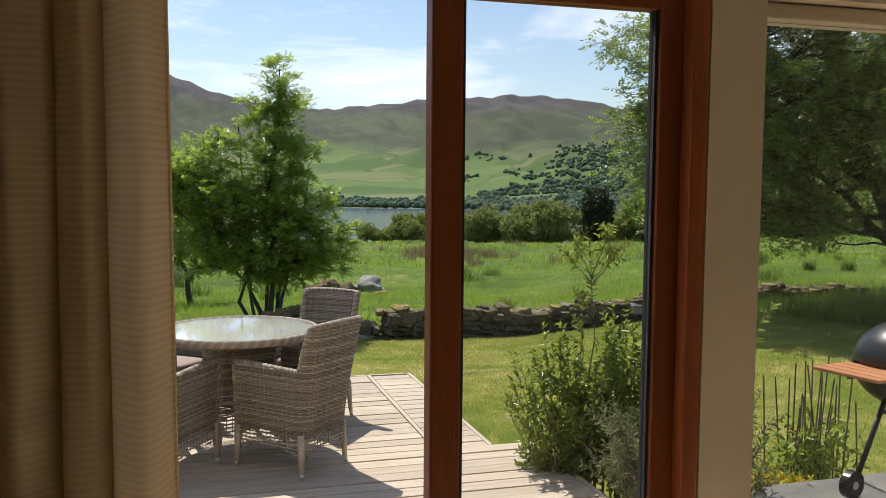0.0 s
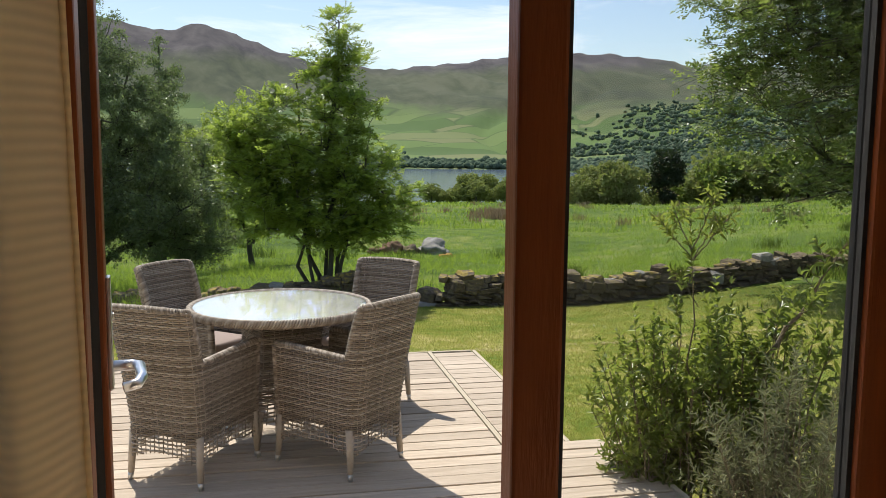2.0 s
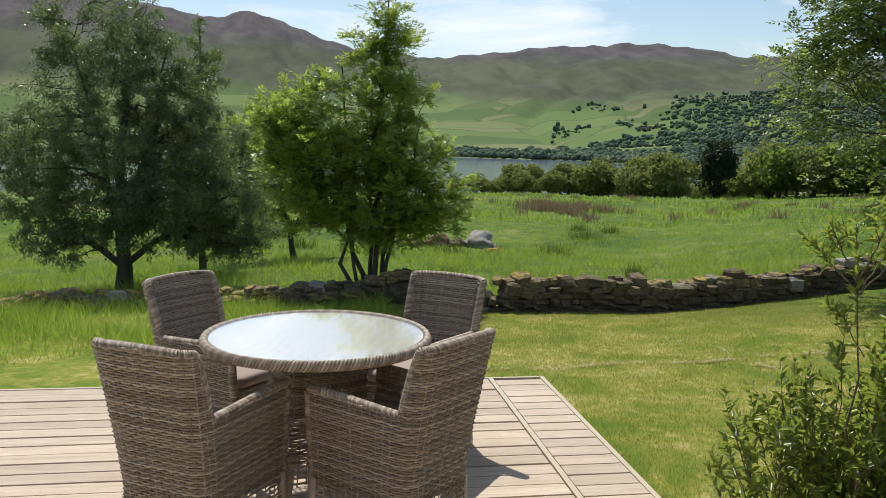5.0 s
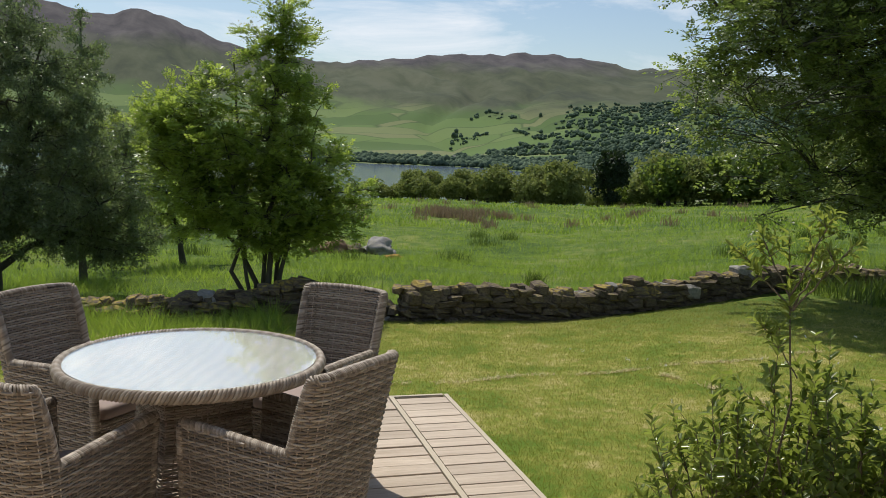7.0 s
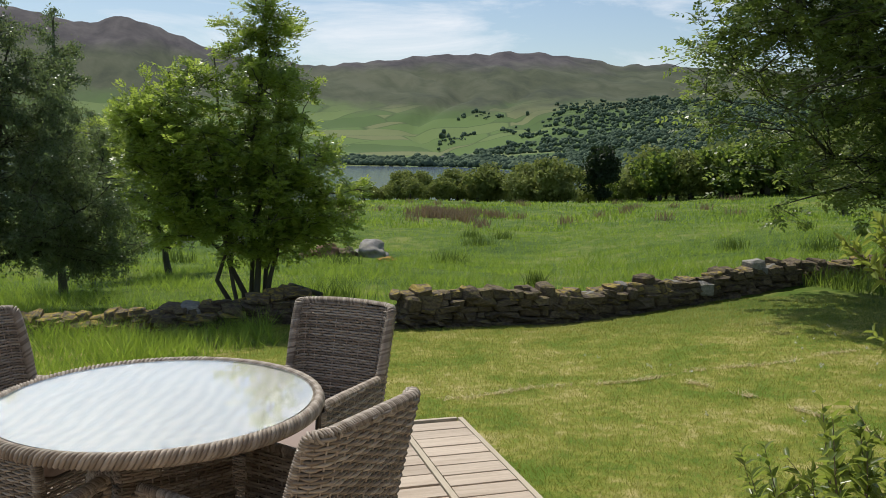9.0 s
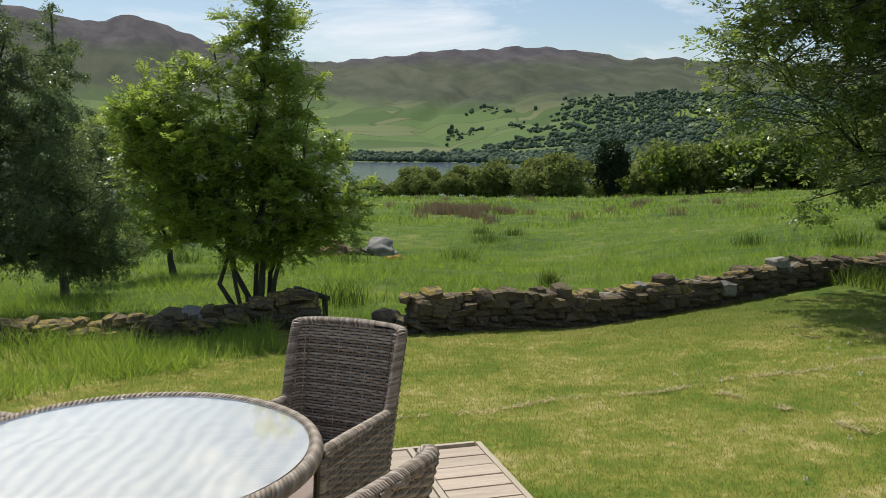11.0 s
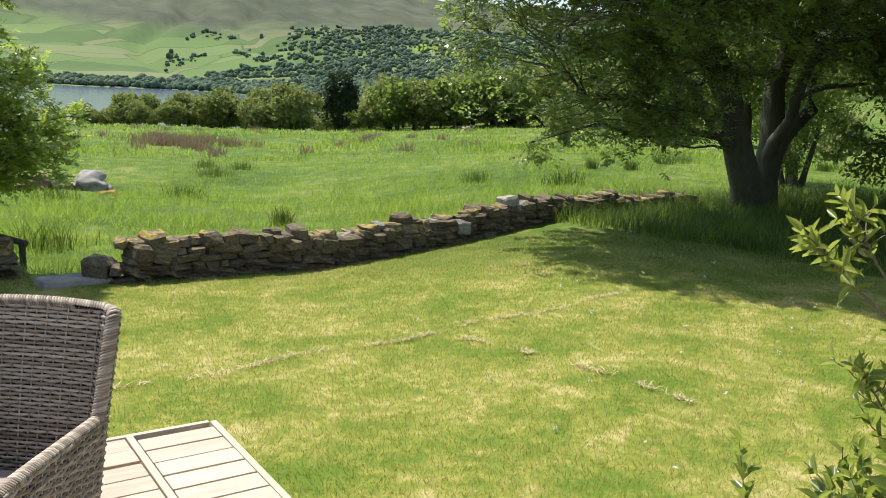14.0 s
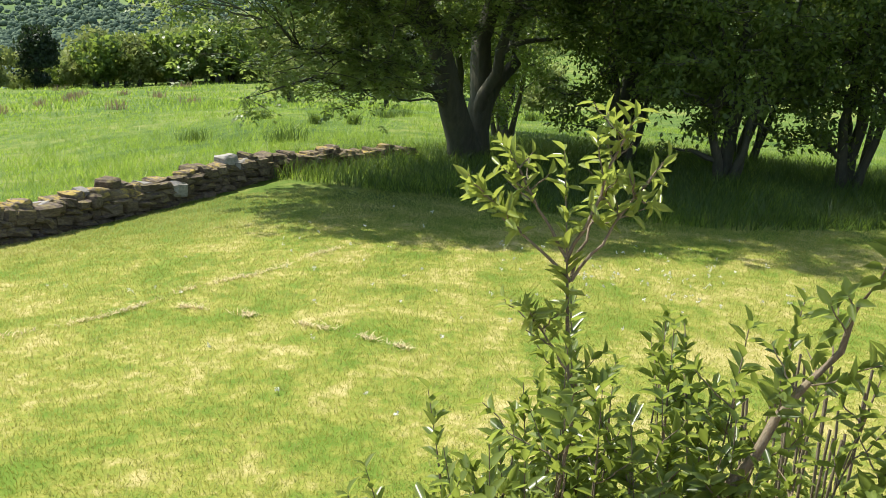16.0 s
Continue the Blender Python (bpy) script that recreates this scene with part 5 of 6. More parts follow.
shrub("shrub", "leafy evergreen shrub with upright dark shoots", (2.82, 4.86, GZ),
      fan_stems(rs, 26, 0.30, 0.80, 1.34, 0.06, 0.02), (0.050, 0.022), SHRUBLEAF, 34, 0.006, 12, 0.19, 0.2, 0.024)
shrub("shrub", "shrub with a long rising brown branch and glossy leaves", (2.78, 4.66, GZ),
      [((0, 0, 0), (0.04, -0.02, 1.02), 2.0), ((0.04, -0.02, 1.0), (0.28, -0.28, 1.62), 1.7), ((0.05, 0, 0), (0.32, -0.02, 1.20), 1.0), ((0, 0, 0), (0.42, -0.2, 1.15), 1.0), ((0, 0, 0), (0.5, -0.05, 1.0), 1.0), ((0, 0, 0), (0.18, -0.3, 1.12), 1.0), ((0, 0, 0), (0.0, 0.12, 1.05), 1.0), ((0, 0, 0), (0.3, 0.2, 1.1), 1.0), ((0, 0, 0), (0.46, -0.36, 1.22), 1.0), ((0, 0, 0), (0.12, 0.02, 1.18), 1.0)],
      (0.052, 0.023), SHRUBLEAF, 35, 0.0075, 15, 0.17, 0.25, 0.024)
shrub("shrub", "twiggy grey-green bush with thin dry stems", (2.70, 4.12, GZ),
      fan_stems(rs, 56, 0.40, 0.55, 1.12), (0.045, 0.007), GREYSHRUB, 37, 0.005, 10, 0.20, 0.15, 0.018)


# ---- barbecue, paving and flowers ----
def paving():
    p = tagged(thing("pavement", "grey stone slab paving beside the house", "paving"), kind="structure")
    rng = random.Random(2)
    y = 4.42
    while y > 2.6:
        d = rng.uniform(0.42, 0.6)
        x = 3.22
        while x < 6.6:
            l = rng.uniform(0.45, 0.8)
            box_part("slab", (x, x + l - 0.012, max(y - d, 2.5) + 0.012, y, -0.40, -0.02 + rng.uniform(-0.004, 0.004)), SLATE, p, 0.008)
            x += l
        y -= d


paving()


def barbecue():
    b = thing("kettle_barbecue", "black kettle barbecue with a red-brown slatted side shelf", "barbecue", (4.11, 4.14, -0.018), 12)
    for name, lo, hi, z in (("bowl", -1.0, 0.0, 0.70), ("lid", 0.0, 1.0, 0.715)):
        bmk = bmesh.new()
        bmesh.ops.create_uvsphere(bmk, u_segments=36, v_segments=18, radius=0.285, matrix=Matrix.Diagonal((1, 1, 0.82, 1)))
        bmesh.ops.delete(bmk, geom=[v for v in bmk.verts if not (lo * 0.3 - 0.004 <= v.co.z <= hi * 0.3 + 0.004)], context="VERTS")
        bmesh.ops.translate(bmk, verts=bmk.verts, vec=(0, 0, z))
        bmesh.ops.solidify(bmk, geom=bmk.faces[:], thickness=0.006)
        part(name, bmk, BLACK, b, "", True)
    part("lid_handle", tube(bmesh.new(), [(-0.06, 0, 0.945), (-0.05, 0, 0.985), (0.05, 0, 0.985), (0.06, 0, 0.945)], 0.008, 8), BLACK, b, "", True)
    legs = [((-0.36, 0.06, 0.02), (-0.17, 0.02, 0.52)), ((0.22, 0.24, 0.0), (0.12, 0.13, 0.5)), ((0.22, -0.24, 0.0), (0.12, -0.13, 0.5))]
    for a, c in legs:
        part("leg", tube(bmesh.new(), [a, c], 0.014, 8), BLACK, b, "", True)
    part("brace", tube(bmesh.new(), [(-0.19, 0.02, 0.46), (0.13, 0.0, 0.40)], 0.011, 8), BLACK, b, "", True)
    wheel = part("wheel", tube(bmesh.new(), [(-0.37, 0.03, 0.075), (-0.37, 0.075, 0.075)], 0.075, 24), BLACK, b, "black plastic wheel")
    part("hub", tube(bmesh.new(), [(-0.37, 0.025, 0.075), (-0.37, 0.082, 0.075)], 0.022, 12), STEEL, wheel)
    shelfwood = wood_material("orange_shelf_wood", (0.42, 0.17, 0.07), (0.60, 0.27, 0.13), "y", 0.5)
    shelf = box_part("shelf_bracket", (-0.50, -0.24, -0.012, 0.012, 0.672, 0.69), BLACK, b, 0.002)
    for k in range(4):
        x = -0.54 + k * 0.074
        box_part("shelf_slat", (x, x + 0.066, -0.20, 0.20, 0.69, 0.708), shelfwood, shelf, 0.004, "red-brown wooden slat")


barbecue()


def flower_bed():
    rng = np.random.default_rng(41)
    f = thing("flower_patch", "low patch of yellow flowers at the edge of the paving", "flowers", (0, 0, 0), kind="stuff")
    n = 260
    x, y = rng.uniform(3.28, 3.80, n), rng.normal(4.60, 0.10, n)
    base = np.stack([x, y, np.full(n, GZ + 0.02)], 1)
    h = rng.uniform(0.14, 0.30, n)
    v, t = blades_np(base, h, np.full(n, 0.008), rng, 0.2)
    tagged(quick_mesh("stalk", v, t, TALLGRASS, f), kind="stuff")
    tops = base[:170] + np.stack([rng.normal(0, 0.03, 170), rng.normal(0, 0.03, 170), h[:170]], 1)
    P = np.repeat(tops, 7, 0) + rng.normal(size=(1190, 3)) * 0.008
    v, q = leaves_np(P, 0.024, 0.017, rng, -0.25)
    tagged(quick_mesh("petal", v, q, YELLOW, f), kind="stuff")
    v, q = leaves_np(np.repeat(base, 4, 0) + rng.normal(size=(n * 4, 3)) * [0.03, 0.03, 0.07] + [0, 0, 0.16], 0.06, 0.018, rng, -0.2)
    tagged(quick_mesh("leaf", v, q, SHRUBLEAF, f), kind="stuff")
    w = thing("weeds", "tall leafy weeds with upright seed stems", "plant", (0, 0, 0), kind="stuff")
    m = 22
    foot = np.stack([rng.uniform(3.75, 4.4, m), rng.uniform(4.62, 4.95, m), np.full(m, GZ)], 1)
    head = foot + np.stack([rng.normal(0, 0.05, m), rng.normal(0, 0.05, m), rng.uniform(0.65, 1.0, m)], 1)
    paths = foot[:, None] + (head - foot)[:, None] * np.linspace(0, 1, 5)[None, :, None]
    v, q = tubes_np(paths, np.full((m, 5), 0.005), 5)
    tagged(quick_mesh("stem", v, q, TWIG, w), kind="stuff")
    u = rng.uniform(0.1, 0.62, m * 34)
    P = np.repeat(foot, 34, 0) + np.repeat(head - foot, 34, 0) * u[:, None] + rng.normal(size=(m * 34, 3)) * 0.05
    v, q = leaves_np(P, 0.07, 0.026, rng, 0.1)
    tagged(quick_mesh("leaf", v, q, SHRUBLEAF, w), kind="stuff")


flower_bed()


# ---- woodland to the side, treeline and far shore ----
def side_wood():
    spots = [(15.4, 11.3, 5.6), (14.9, 9.2, 5.2), (16.0, 7.6, 6.0), (15.6, 5.8, 5.4), (18.6, 10.2, 6.0), (17.0, 4.2, 5.6), (18.5, 12.8, 6.2), (20.5, 6.5, 6.4), (16.6, 15.8, 5.6), (20.0, 17.0, 6.0), (17.4, 2.4, 5.6)]
    base = None
    for k, (x, y, h) in enumerate(spots):
        z = float(land(x, y)) - 0.05
        if k < 3:
            base = tree("thicket_tree", "many-stemmed hazel in a dark thicket beyond the lawn", (x, y, z),
                        [((0, 0, 0), (0.3, 0, h * 0.85), 0.11), ((0.15, 0.1, 0), (1.1, 0.2, h * 0.7), 0.08), ((-0.15, 0, 0), (-1.2, -0.1, h * 0.75), 0.085), ((-0.1, -0.2, 0), (-0.3, -1.0, h * 0.6), 0.07), ((0.25, -0.1, 0), (0.6, -0.5, h * 0.55), 0.06)],
                        [((0, 0, h * 0.62), (2.0, 1.8, h * 0.34)), ((1.2, 0, h * 0.45), (1.2, 1.2, 1.3)), ((-1.2, 0, h * 0.45), (1.2, 1.2, 1.3)), ((0, -0.9, h * 0.36), (1.5, 0.9, 1.0)), ((-0.7, 0.5, 1.15), (0.9, 0.8, 0.7))],
                        200, 17000, (0.105, 0.05), 0.38, DARKBARK, WOODLEAF, 60 + k, group="thicket beyond the lawn")
            first = [base] if k == 0 else first + [base]
        else:
            copy_thing(first[k % 3], pose(x, y, z, 0, 0, k * 67))


side_wood()


def crown_lumps(n_lump, n_leaf, radii, rng):
    """Points on the outside of rounded lumps that together make a crown."""
    c = unit(rng.normal(size=(n_lump, 3))) * rng.uniform(0.35, 0.75, (n_lump, 1)) * radii
    r = rng.uniform(0.26, 0.44, (n_lump, 1, 1)) * np.mean(radii)
    d = unit(rng.normal(size=(n_lump, n_leaf, 3)))
    return (c[:, None] + d * r * rng.uniform(0.75, 1.05, (n_lump, n_leaf, 1)) * [1.1, 1.1, 0.8]).reshape(-1, 3)


def treeline():
    rng = np.random.default_rng(77)
    meshes = []
    for k in range(5):
        rx, rz = rng.uniform(1.9, 2.6), rng.uniform(1.7, 2.2)
        P = crown_lumps(18, 120, np.array([rx, rx, rz]), rng) + [0, 0, rz * 0.98]
        v, q = leaves_np(P, 0.34, 0.26, rng, 0.1, simple=True)
        t = thing("field_tree", "rounded oak at the foot of the pasture", "tree", group="trees at the foot of the pasture")
        quick_mesh("crown", v, q, FARLEAF if k != 3 else WOODLEAF, t)
        part("trunk", tube(bmesh.new(), [(0, 0, -0.6), (0.1, 0.05, rz * 0.5), (-0.1, 0, rz * 1.3)], [0.2, 0.14, 0.06], 7), DARKBARK, t, "", True)
        meshes.append(t)
    n = 0
    for az in np.arange(11.6, 45, 0.62):
        for row in (0, 1):
            a, d = az + rng.uniform(-0.4, 0.4), rng.uniform(92, 100) + row * rng.uniform(9, 24)
            if abs(a - 26.2) < 0.9 and row == 0:
                continue
            x, y, z = polar(a, d)
            s = rng.uniform(0.6, 1.45) * float(np.interp(a, [11, 13, 16, 20, 24, 30], [0.42, 0.56, 0.72, 0.82, 0.95, 1.15]))
            k = n % 5 if a > 26 or n % 5 != 3 else 1
            m = pose(x, y, z, 0, 0, rng.uniform(0, 360)) @ Matrix.Scale(s, 4)
            if n < 5:
                meshes[n].matrix_basis = m
            else:
                c = copy_thing(meshes[k], pose(0, 0, 0))
                c.matrix_basis = m
            n += 1
    x, y = 43.6, 88.3
    z = float(land(x, y)) - 0.1
    P = np.concatenate([crown_lumps(20, 190, np.array([2.2, 2.2, 3.0]), rng) + [0, 0, 2.9], crown_lumps(9, 170, np.array([1.6, 1.6, 1.7]), rng) + [0.15, 0, 4.7]])
    P[:, 2] = np.abs(P[:, 2])
    v, q = leaves_np(P, 0.40, 0.24, rng, -0.2, simple=True)
    t = thing("holly_tree", "dense dark evergreen standing alone at the field's edge", "tree", (x, y, z))
    quick_mesh("crown", v, q, YEWLEAF, t)
    part("trunk", tube(bmesh.new(), [(0, 0, -0.2), (0, 0, 3)], [0.3, 0.15], 7), DARKBARK, t)
    for k, (a, d) in enumerate(((41, 60), (47, 48), (52, 70), (44.5, 85), (57, 55))):
        x, y, z = polar(a, d)
        c = copy_thing(meshes[k % 3], pose(0, 0, 0))
        c.matrix_basis = pose(x, y, z, 0, 0, k * 50) @ Matrix.Scale(0.8, 4)


treeline()


def far_woods():
    rng = np.random.default_rng(5)
    n = 24000
    az, d = rng.uniform(-14, 50, n), rng.uniform(1010, 2500, n)
    shore = np.interp(az, [-40, 9, 18, 24, 30, 60], [1650, 1500, 1480, 1230, 1000, 800])
    band = rng.uniform(size=n) < 0.15
    d = np.where(band, shore + 14 + np.abs(rng.normal(0, 95, n)), d)
    x, y = 0.8 + d * np.sin(np.radians(az)), 3 + d * np.cos(np.radians(az))
    up = d - shore
    groves = np.sin(x * 0.017 + 1.7 * np.sin(y * 0.011)) + np.sin(y * 0.019 + 1.3 * np.sin(x * 0.013 + 2))
    hedge = np.abs(np.sin(x * 0.021 + 0.5 * np.sin(y * 0.006))) < 0.05
    right = np.clip((az - 15.5) / 4, 0, 1)
    dens = (groves > 0.9) * np.clip(1.0 - up / 230, 0, 1) + 0.05 * hedge * (up < 700) + right * ((groves > 0.1) * np.clip(1.35 - up / 850, 0, 1) + np.clip((az - 23) / 4, 0, 1) * 0.6)
    keep = band | ((up > 12) & (rng.uniform(size=n) < dens))
    x, y = x[keep], y[keep]
    m = len(x)
    s = rng.uniform(3.6, 7.6, m) * np.where(rng.uniform(size=m) < 0.2, 1.25, 1.0)
    z = land(x, y)
    g = (1 + math.sqrt(5)) / 2
    ico = unit(np.array([(-1, g, 0), (1, g, 0), (-1, -g, 0), (1, -g, 0), (0, -1, g), (0, 1, g), (0, -1, -g), (0, 1, -g), (g, 0, -1), (g, 0, 1), (-g, 0, -1), (-g, 0, 1)]))
    near = np.linalg.norm(ico[:, None] - ico[None], axis=2) < 1.1
    tri = np.array([t for t in itertools.combinations(range(12), 3) if near[t[0], t[1]] and near[t[1], t[2]] and near[t[0], t[2]]])
    turn = np.einsum("ij,ij->i", np.cross(ico[tri[:, 1]] - ico[tri[:, 0]], ico[tri[:, 2]] - ico[tri[:, 0]]), ico[tri[:, 0]]) < 0
    tri[turn] = tri[turn][:, ::-1]
    lump = 3
    off = rng.normal(size=(m, lump, 3)) * [0.6, 0.6, 0.2] + [0, 0, 0.55]
    cen = np.stack([x, y, z], 1)[:, None] + off * s[:, None, None]
    rad = (s[:, None] * rng.uniform(0.5, 0.85, (m, lump)))[..., None, None] * rng.uniform(0.75, 1.25, (m, lump, 12, 1))
    v = (cen[:, :, None] + ico * rad).reshape(-1, 3)
    q = (np.arange(m * lump)[:, None, None] * 12 + tri[None]).reshape(-1, 3)
    tagged(quick_mesh("far_wood", v, q, HAZEDWOOD, None, True), "scattered woods and hedgerow trees on the far shore, haze in their colour", "wood", "", "stuff")
    # wooded slope to the side of the pasture
    n = 1500
    az, d = rng.uniform(25, 62, n), rng.uniform(125, 520, n)
    ok = rng.uniform(size=n) < np.clip((az - 24) / 6, 0, 1)
    az, d = az[ok], d[ok]
    x, y = 0.8 + d * np.sin(np.radians(az)), 3 + d * np.cos(np.radians(az))
    m = len(x)
    s = rng.uniform(2.6, 4.6, m)
    z = land(x, y)
    per = 110
    dirs = rng.normal(size=(m, per, 3))
    dirs /= np.linalg.norm(dirs, axis=2, keepdims=True)
    P = np.stack([x, y, z + s * 0.8], 1)[:, None] + dirs * rng.uniform(0.55, 1.0, (m, per, 1)) * np.stack([s, s, s], 1)[:, None]
    v, q = leaves_np(P.reshape(-1, 3), 0.9, 0.7, rng, 0.0, simple=True)
    tagged(quick_mesh("hillside_wood", v, q, FARLEAF), "mixed green woodland on the slope beyond the field", "wood", "", "stuff")


far_woods()


def far_house(az, d, w):
    x, y = 0.8 + d * math.sin(radians(az)), 3 + d * math.cos(radians(az))
    h = thing("farmhouse", "small white farmhouse with a grey roof on the far shore", "house", (x, y, float(land(x, y)) - 0.5), az * 3)
    box_part("wall", (-w, w, -4, 4, 0, 5.5), RENDER, h, 0.0)
    bmr = bmesh.new()
    a = [bmr.verts.new(p) for p in ((-w - 0.4, -4.5, 5.4), (w + 0.4, -4.5, 5.4), (w + 0.4, 4.5, 5.4), (-w - 0.4, 4.5, 5.4), (-w - 0.4, 0, 8.6), (w + 0.4, 0, 8.6))]
    for f in ((0, 1, 5, 4), (2, 3, 4, 5), (0, 4, 3), (1, 2, 5), (3, 2, 1, 0)):
        bmr.faces.new([a[i] for i in f])
    part("roof", bmr, SLATE, h)


far_house(11.8, 1640, 9)
far_house(16.4, 1720, 7)
far_house(12.6, 1600, 6)


# ---- grass ----
def border_x(y):
    """Edge of the long grass under the trees."""
    return np.interp(y, [3, 6.3, 7.6, 9.3, 11, 12.2, 13.5], [14.5, 12.8, 11.1, 10.2, 10.1, 9.6, 9.3])


def is_lawn(x, y):
    left = np.where(x < 1.6, y < 11.2 + 0.9 * np.clip(x, -2, 1.6) * 0.6, True)
    gap = np.where((x > 2.25) & (x < 3.0), y < 13.2, True)
    return (y < wall_y(x) - 0.10) & left & gap & (x < border_x(y))


def meadow():
    rng = np.random.default_rng(91)

    def scatter(n, az0, az1, d0, d1, power):
        az, u = rng.uniform(az0, az1, n), rng.uniform(0, 1, n)
        d = d0 * (d1 / d0) ** (u ** power)
        return 0.8 + d * np.sin(np.radians(az)), 3 + d * np.cos(np.radians(az)), d
    x, y, d = scatter(300000, -26, 78, 6.5, 44, 1.0)
    clump = np.sin(x * 1.9 + 1.3 * np.sin(y * 1.1)) * np.cos(y * 1.6 + np.sin(x * 0.8)) * 0.5 + 0.5
    ok = ~is_lawn(x, y) & (np.abs(y - wall_y(x)) > 0.22) & (rng.uniform(size=len(x)) < 0.35 + 0.65 * clump)
    x, y, d, clump = x[ok], y[ok], d[ok], clump[ok]
    h = rng.uniform(0.10, 0.30, len(x)) * (0.45 + 0.75 * clump) * np.interp(d, [9, 14, 26, 44], [1.05, 1.0, 0.75, 0.55]) * np.where((x < 0.3) & (y < 14), 1.25, 1.0)
    v, t = blades_np(np.stack([x, y, land(x, y) - 0.02], 1), h, 0.005 + 0.00050 * d, rng, 0.7, True)
    tagged(quick_mesh("meadow_grass", v, t, TALLGRASS), "long lush meadow grass beyond the garden wall", "grass", "", "stuff")
    x, y, d = scatter(60000, -8, 62, 40, 100, 1.0)
    clump = np.sin(x * 0.5 + np.sin(y * 0.4)) * np.cos(y * 0.33) * 0.5 + 0.5
    ok = rng.uniform(size=len(x)) < 0.15 + 0.85 * clump ** 2
    x, y, d = x[ok], y[ok], d[ok]
    v, t = blades_np(np.stack([x, y, land(x, y) - 0.02], 1), rng.uniform(0.10, 0.30, len(x)), 0.0022 * d * 0.7 + 0 * x, rng, 0.5, True)
    tagged(quick_mesh("pasture_grass", v, t, TALLGRASS), "tussocky green pasture running down to the trees", "grass", "", "stuff")
    # lawn
    n = 420000
    u = rng.uniform(0, 1, n)
    az = rng.uniform(-14, 75, n)
    d = 2.2 + 10.5 * u
    x, y = 0.8 + d * np.sin(np.radians(az)), 3 + d * np.cos(np.radians(az))
    ok = is_lawn(x, y) & ~((x < DX + 0.03) & (y < DY + 0.03)) & ~((x < 2.47) & (y < STEP_Y)) & ~((x > 3.2) & (y < 4.44))
    x, y, d = x[ok], y[ok], d[ok]
    v, t = blades_np(np.stack([x, y, land(x, y) - 0.004], 1), rng.uniform(0.012, 0.032, len(x)), 0.0026 + 0.00052 * d, rng, 0.6, True)
    tagged(quick_mesh("lawn_grass", v, t, LAWNGRASS), "short mown lawn with dry yellow patches", "grass", "", "stuff")
    # lines of dry clippings
    for xs, ys in (([1.6, 3.4, 5.0, 6.8], [9.25, 9.55, 9.62, 9.72]), ([4.7, 4.9, 5.05, 5.1], [9.3, 8.67, 7.9, 7.4])):
        m = 2300
        k = rng.uniform(0, 3, m)
        cx, cy = np.interp(k, range(4), xs), np.interp(k, range(4), ys)
        gap = np.sin(k * 9) + 0.6 * np.sin(k * 23)
        keep = rng.uniform(size=m) < (0.55 + 0.4 * gap if xs[0] < 2 else 0.12 + 0.4 * gap)
        cx, cy = cx[keep] + rng.normal(0, 0.02, keep.sum()), cy[keep] + rng.normal(0, 0.02, keep.sum()) + 0.05 * np.sin(k[keep] * 7)
        v, t = blades_np(np.stack([cx, cy, land(cx, cy) + 0.008], 1), rng.uniform(0.01, 0.03, len(cx)), np.full(len(cx), 0.007), rng, 2.2)
        tagged(quick_mesh("grass_clippings", v, t, STRAW), "line of dry straw-coloured clippings on the lawn", "clippings", "", "stuff")
    m = 120
    cx, cy = np.r_[rng.normal(8.0, 0.7, 70), rng.uniform(4, 9, 50)], np.r_[rng.normal(7.2, 0.5, 70), rng.uniform(6.5, 11, 50)]
    P = np.repeat(np.stack([cx, cy, land(cx, cy) + 0.035], 1), 5, 0) + rng.normal(size=(m * 5, 3)) * 0.006
    v, q = leaves_np(P, 0.016, 0.014, rng, -0.5)
    tagged(quick_mesh("daisies", v, q, BLOSSOM), "scattered white daisies in the lawn", "flowers", "", "stuff")
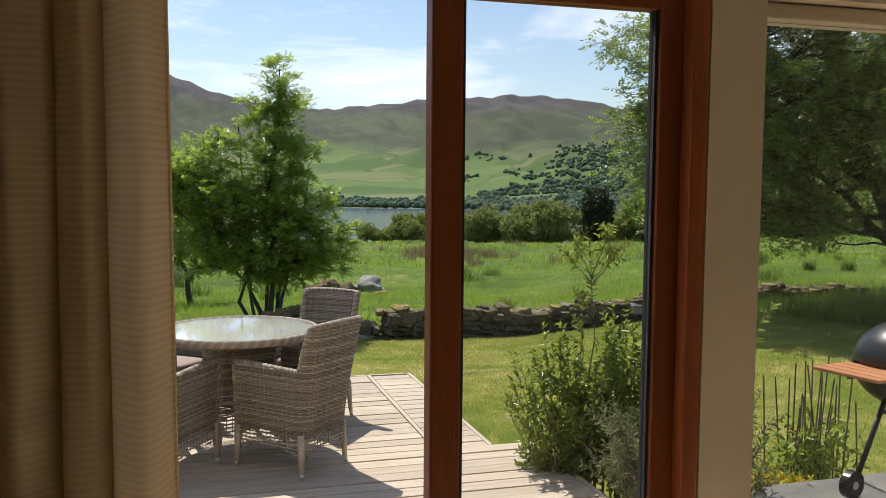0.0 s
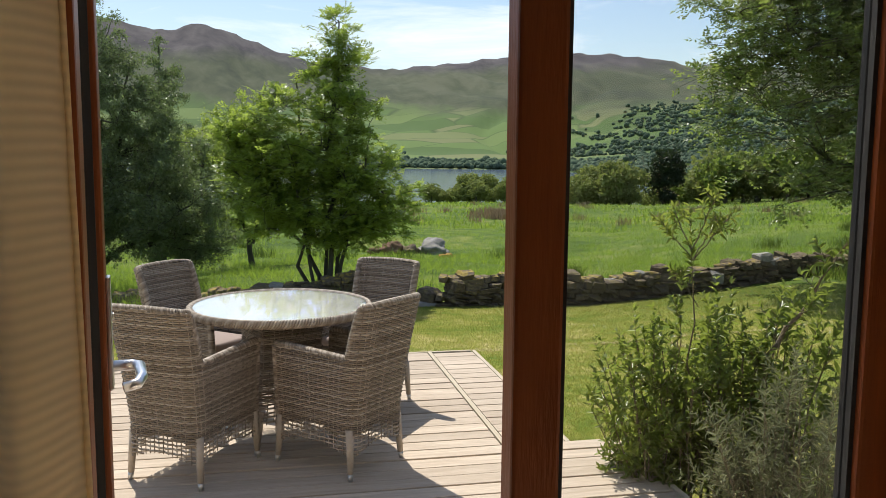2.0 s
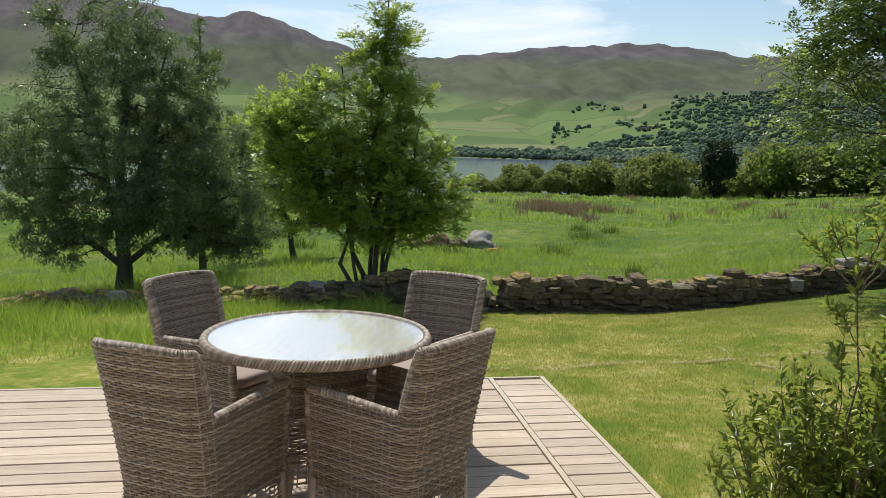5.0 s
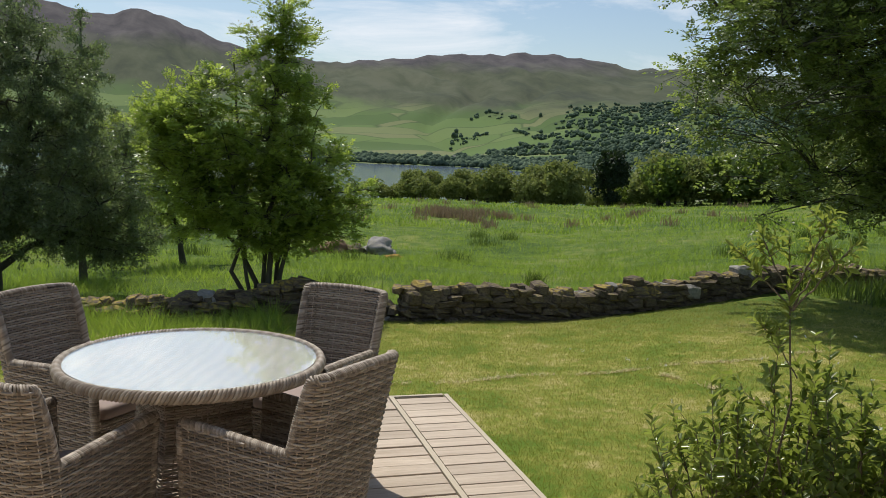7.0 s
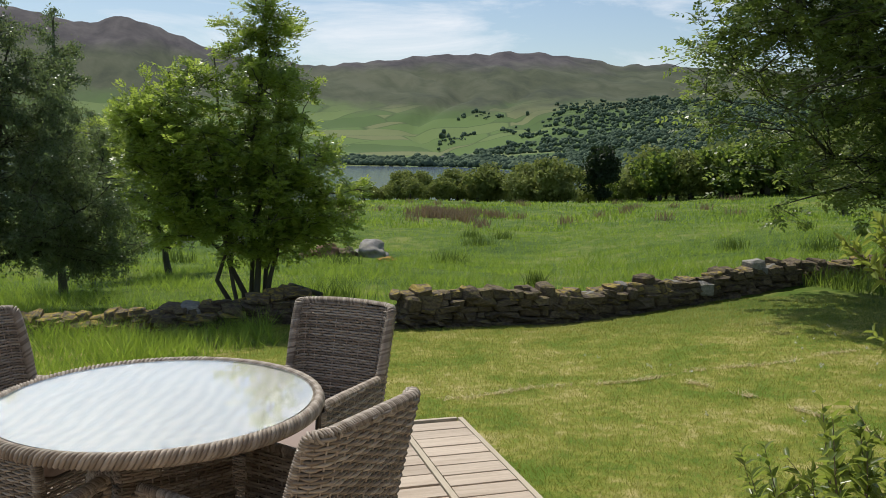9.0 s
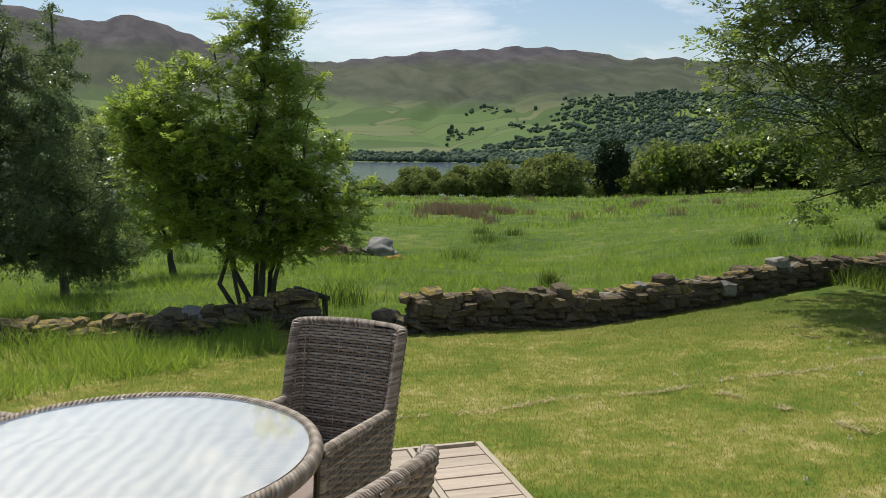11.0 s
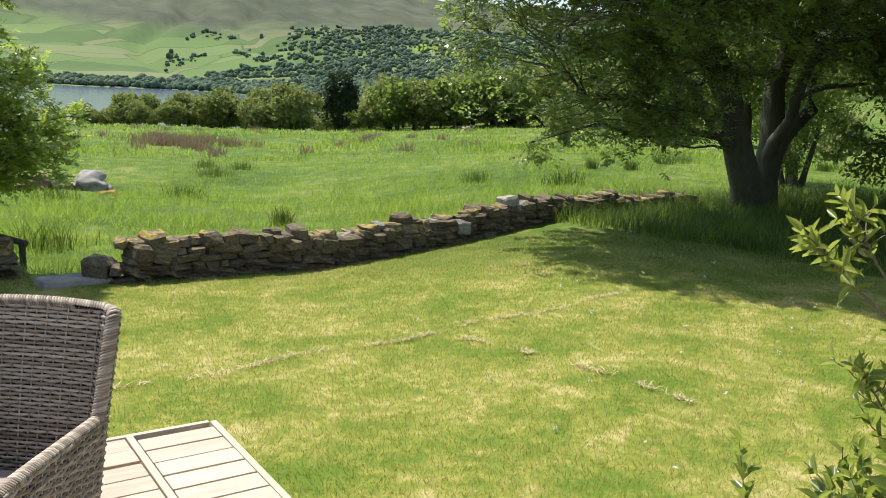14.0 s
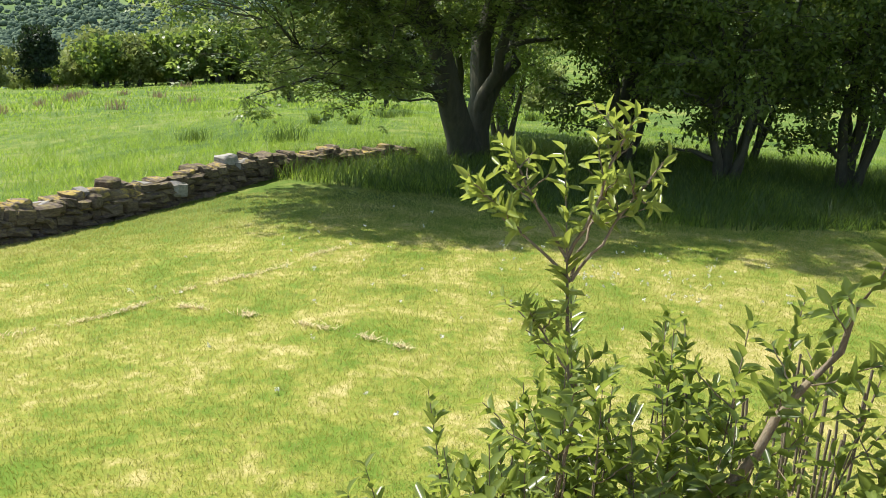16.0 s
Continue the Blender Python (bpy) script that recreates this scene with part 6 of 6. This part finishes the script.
    # dead rushes in the pasture
    cz = rng.uniform(0, 1, 46)
    az, d = np.r_[rng.normal(17.0, 1.7, 46), rng.uniform(8, 36, 26)], np.r_[rng.normal(51, 2.6, 46), rng.uniform(42, 84, 26)]
    bx, by = 0.8 + d * np.sin(np.radians(az)), 3 + d * np.cos(np.radians(az))
    m = 44
    x = np.repeat(bx, m) + rng.normal(0, 0.28, len(bx) * m)
    y = np.repeat(by, m) + rng.normal(0, 0.28, len(bx) * m)
    v, t = blades_np(np.stack([x, y, land(x, y) - 0.02], 1), rng.uniform(0.25, 0.62, len(x)), np.full(len(x), 0.04), rng, 0.3)
    tagged(quick_mesh("dead_rushes", v, t, RUSHES), "brown patches of dead rushes in the pasture", "rushes", "", "stuff")
    # dark tufts standing in the meadow
    az, d = rng.uniform(-4, 58, 26), rng.uniform(13, 40, 26)
    bx, by = 0.8 + d * np.sin(np.radians(az)), 3 + d * np.cos(np.radians(az))
    ok = (by > wall_y(bx) + 0.8)
    bx, by = np.repeat(bx[ok], 170), np.repeat(by[ok], 170)
    wide = rng.uniform(0.08, 0.30, len(bx) // 170).repeat(170)
    x, y = bx + rng.normal(size=len(bx)) * wide, by + rng.normal(size=len(bx)) * wide
    v, t = blades_np(np.stack([x, y, land(x, y) - 0.02], 1), rng.uniform(0.15, 0.5, len(x)) * (0.7 + wide), np.full(len(x), 0.016), rng, 0.35)
    tagged(quick_mesh("grass_tufts", v, t, TUFT_SHADED_GRASS), "dark green tufts of rank grass in the meadow", "grass", "", "stuff")
    # rank grass under the trees, its dark colour standing in for deep shade
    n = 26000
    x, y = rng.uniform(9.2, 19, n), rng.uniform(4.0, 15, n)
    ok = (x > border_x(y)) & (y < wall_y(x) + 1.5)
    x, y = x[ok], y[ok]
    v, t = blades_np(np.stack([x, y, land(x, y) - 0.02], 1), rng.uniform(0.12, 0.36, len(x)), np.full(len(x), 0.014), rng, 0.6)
    tagged(quick_mesh("shade_grass", v, t, TUFT_SHADED_GRASS), "rank grass under the trees, darkened for the deep shade", "grass", "", "stuff")


meadow()
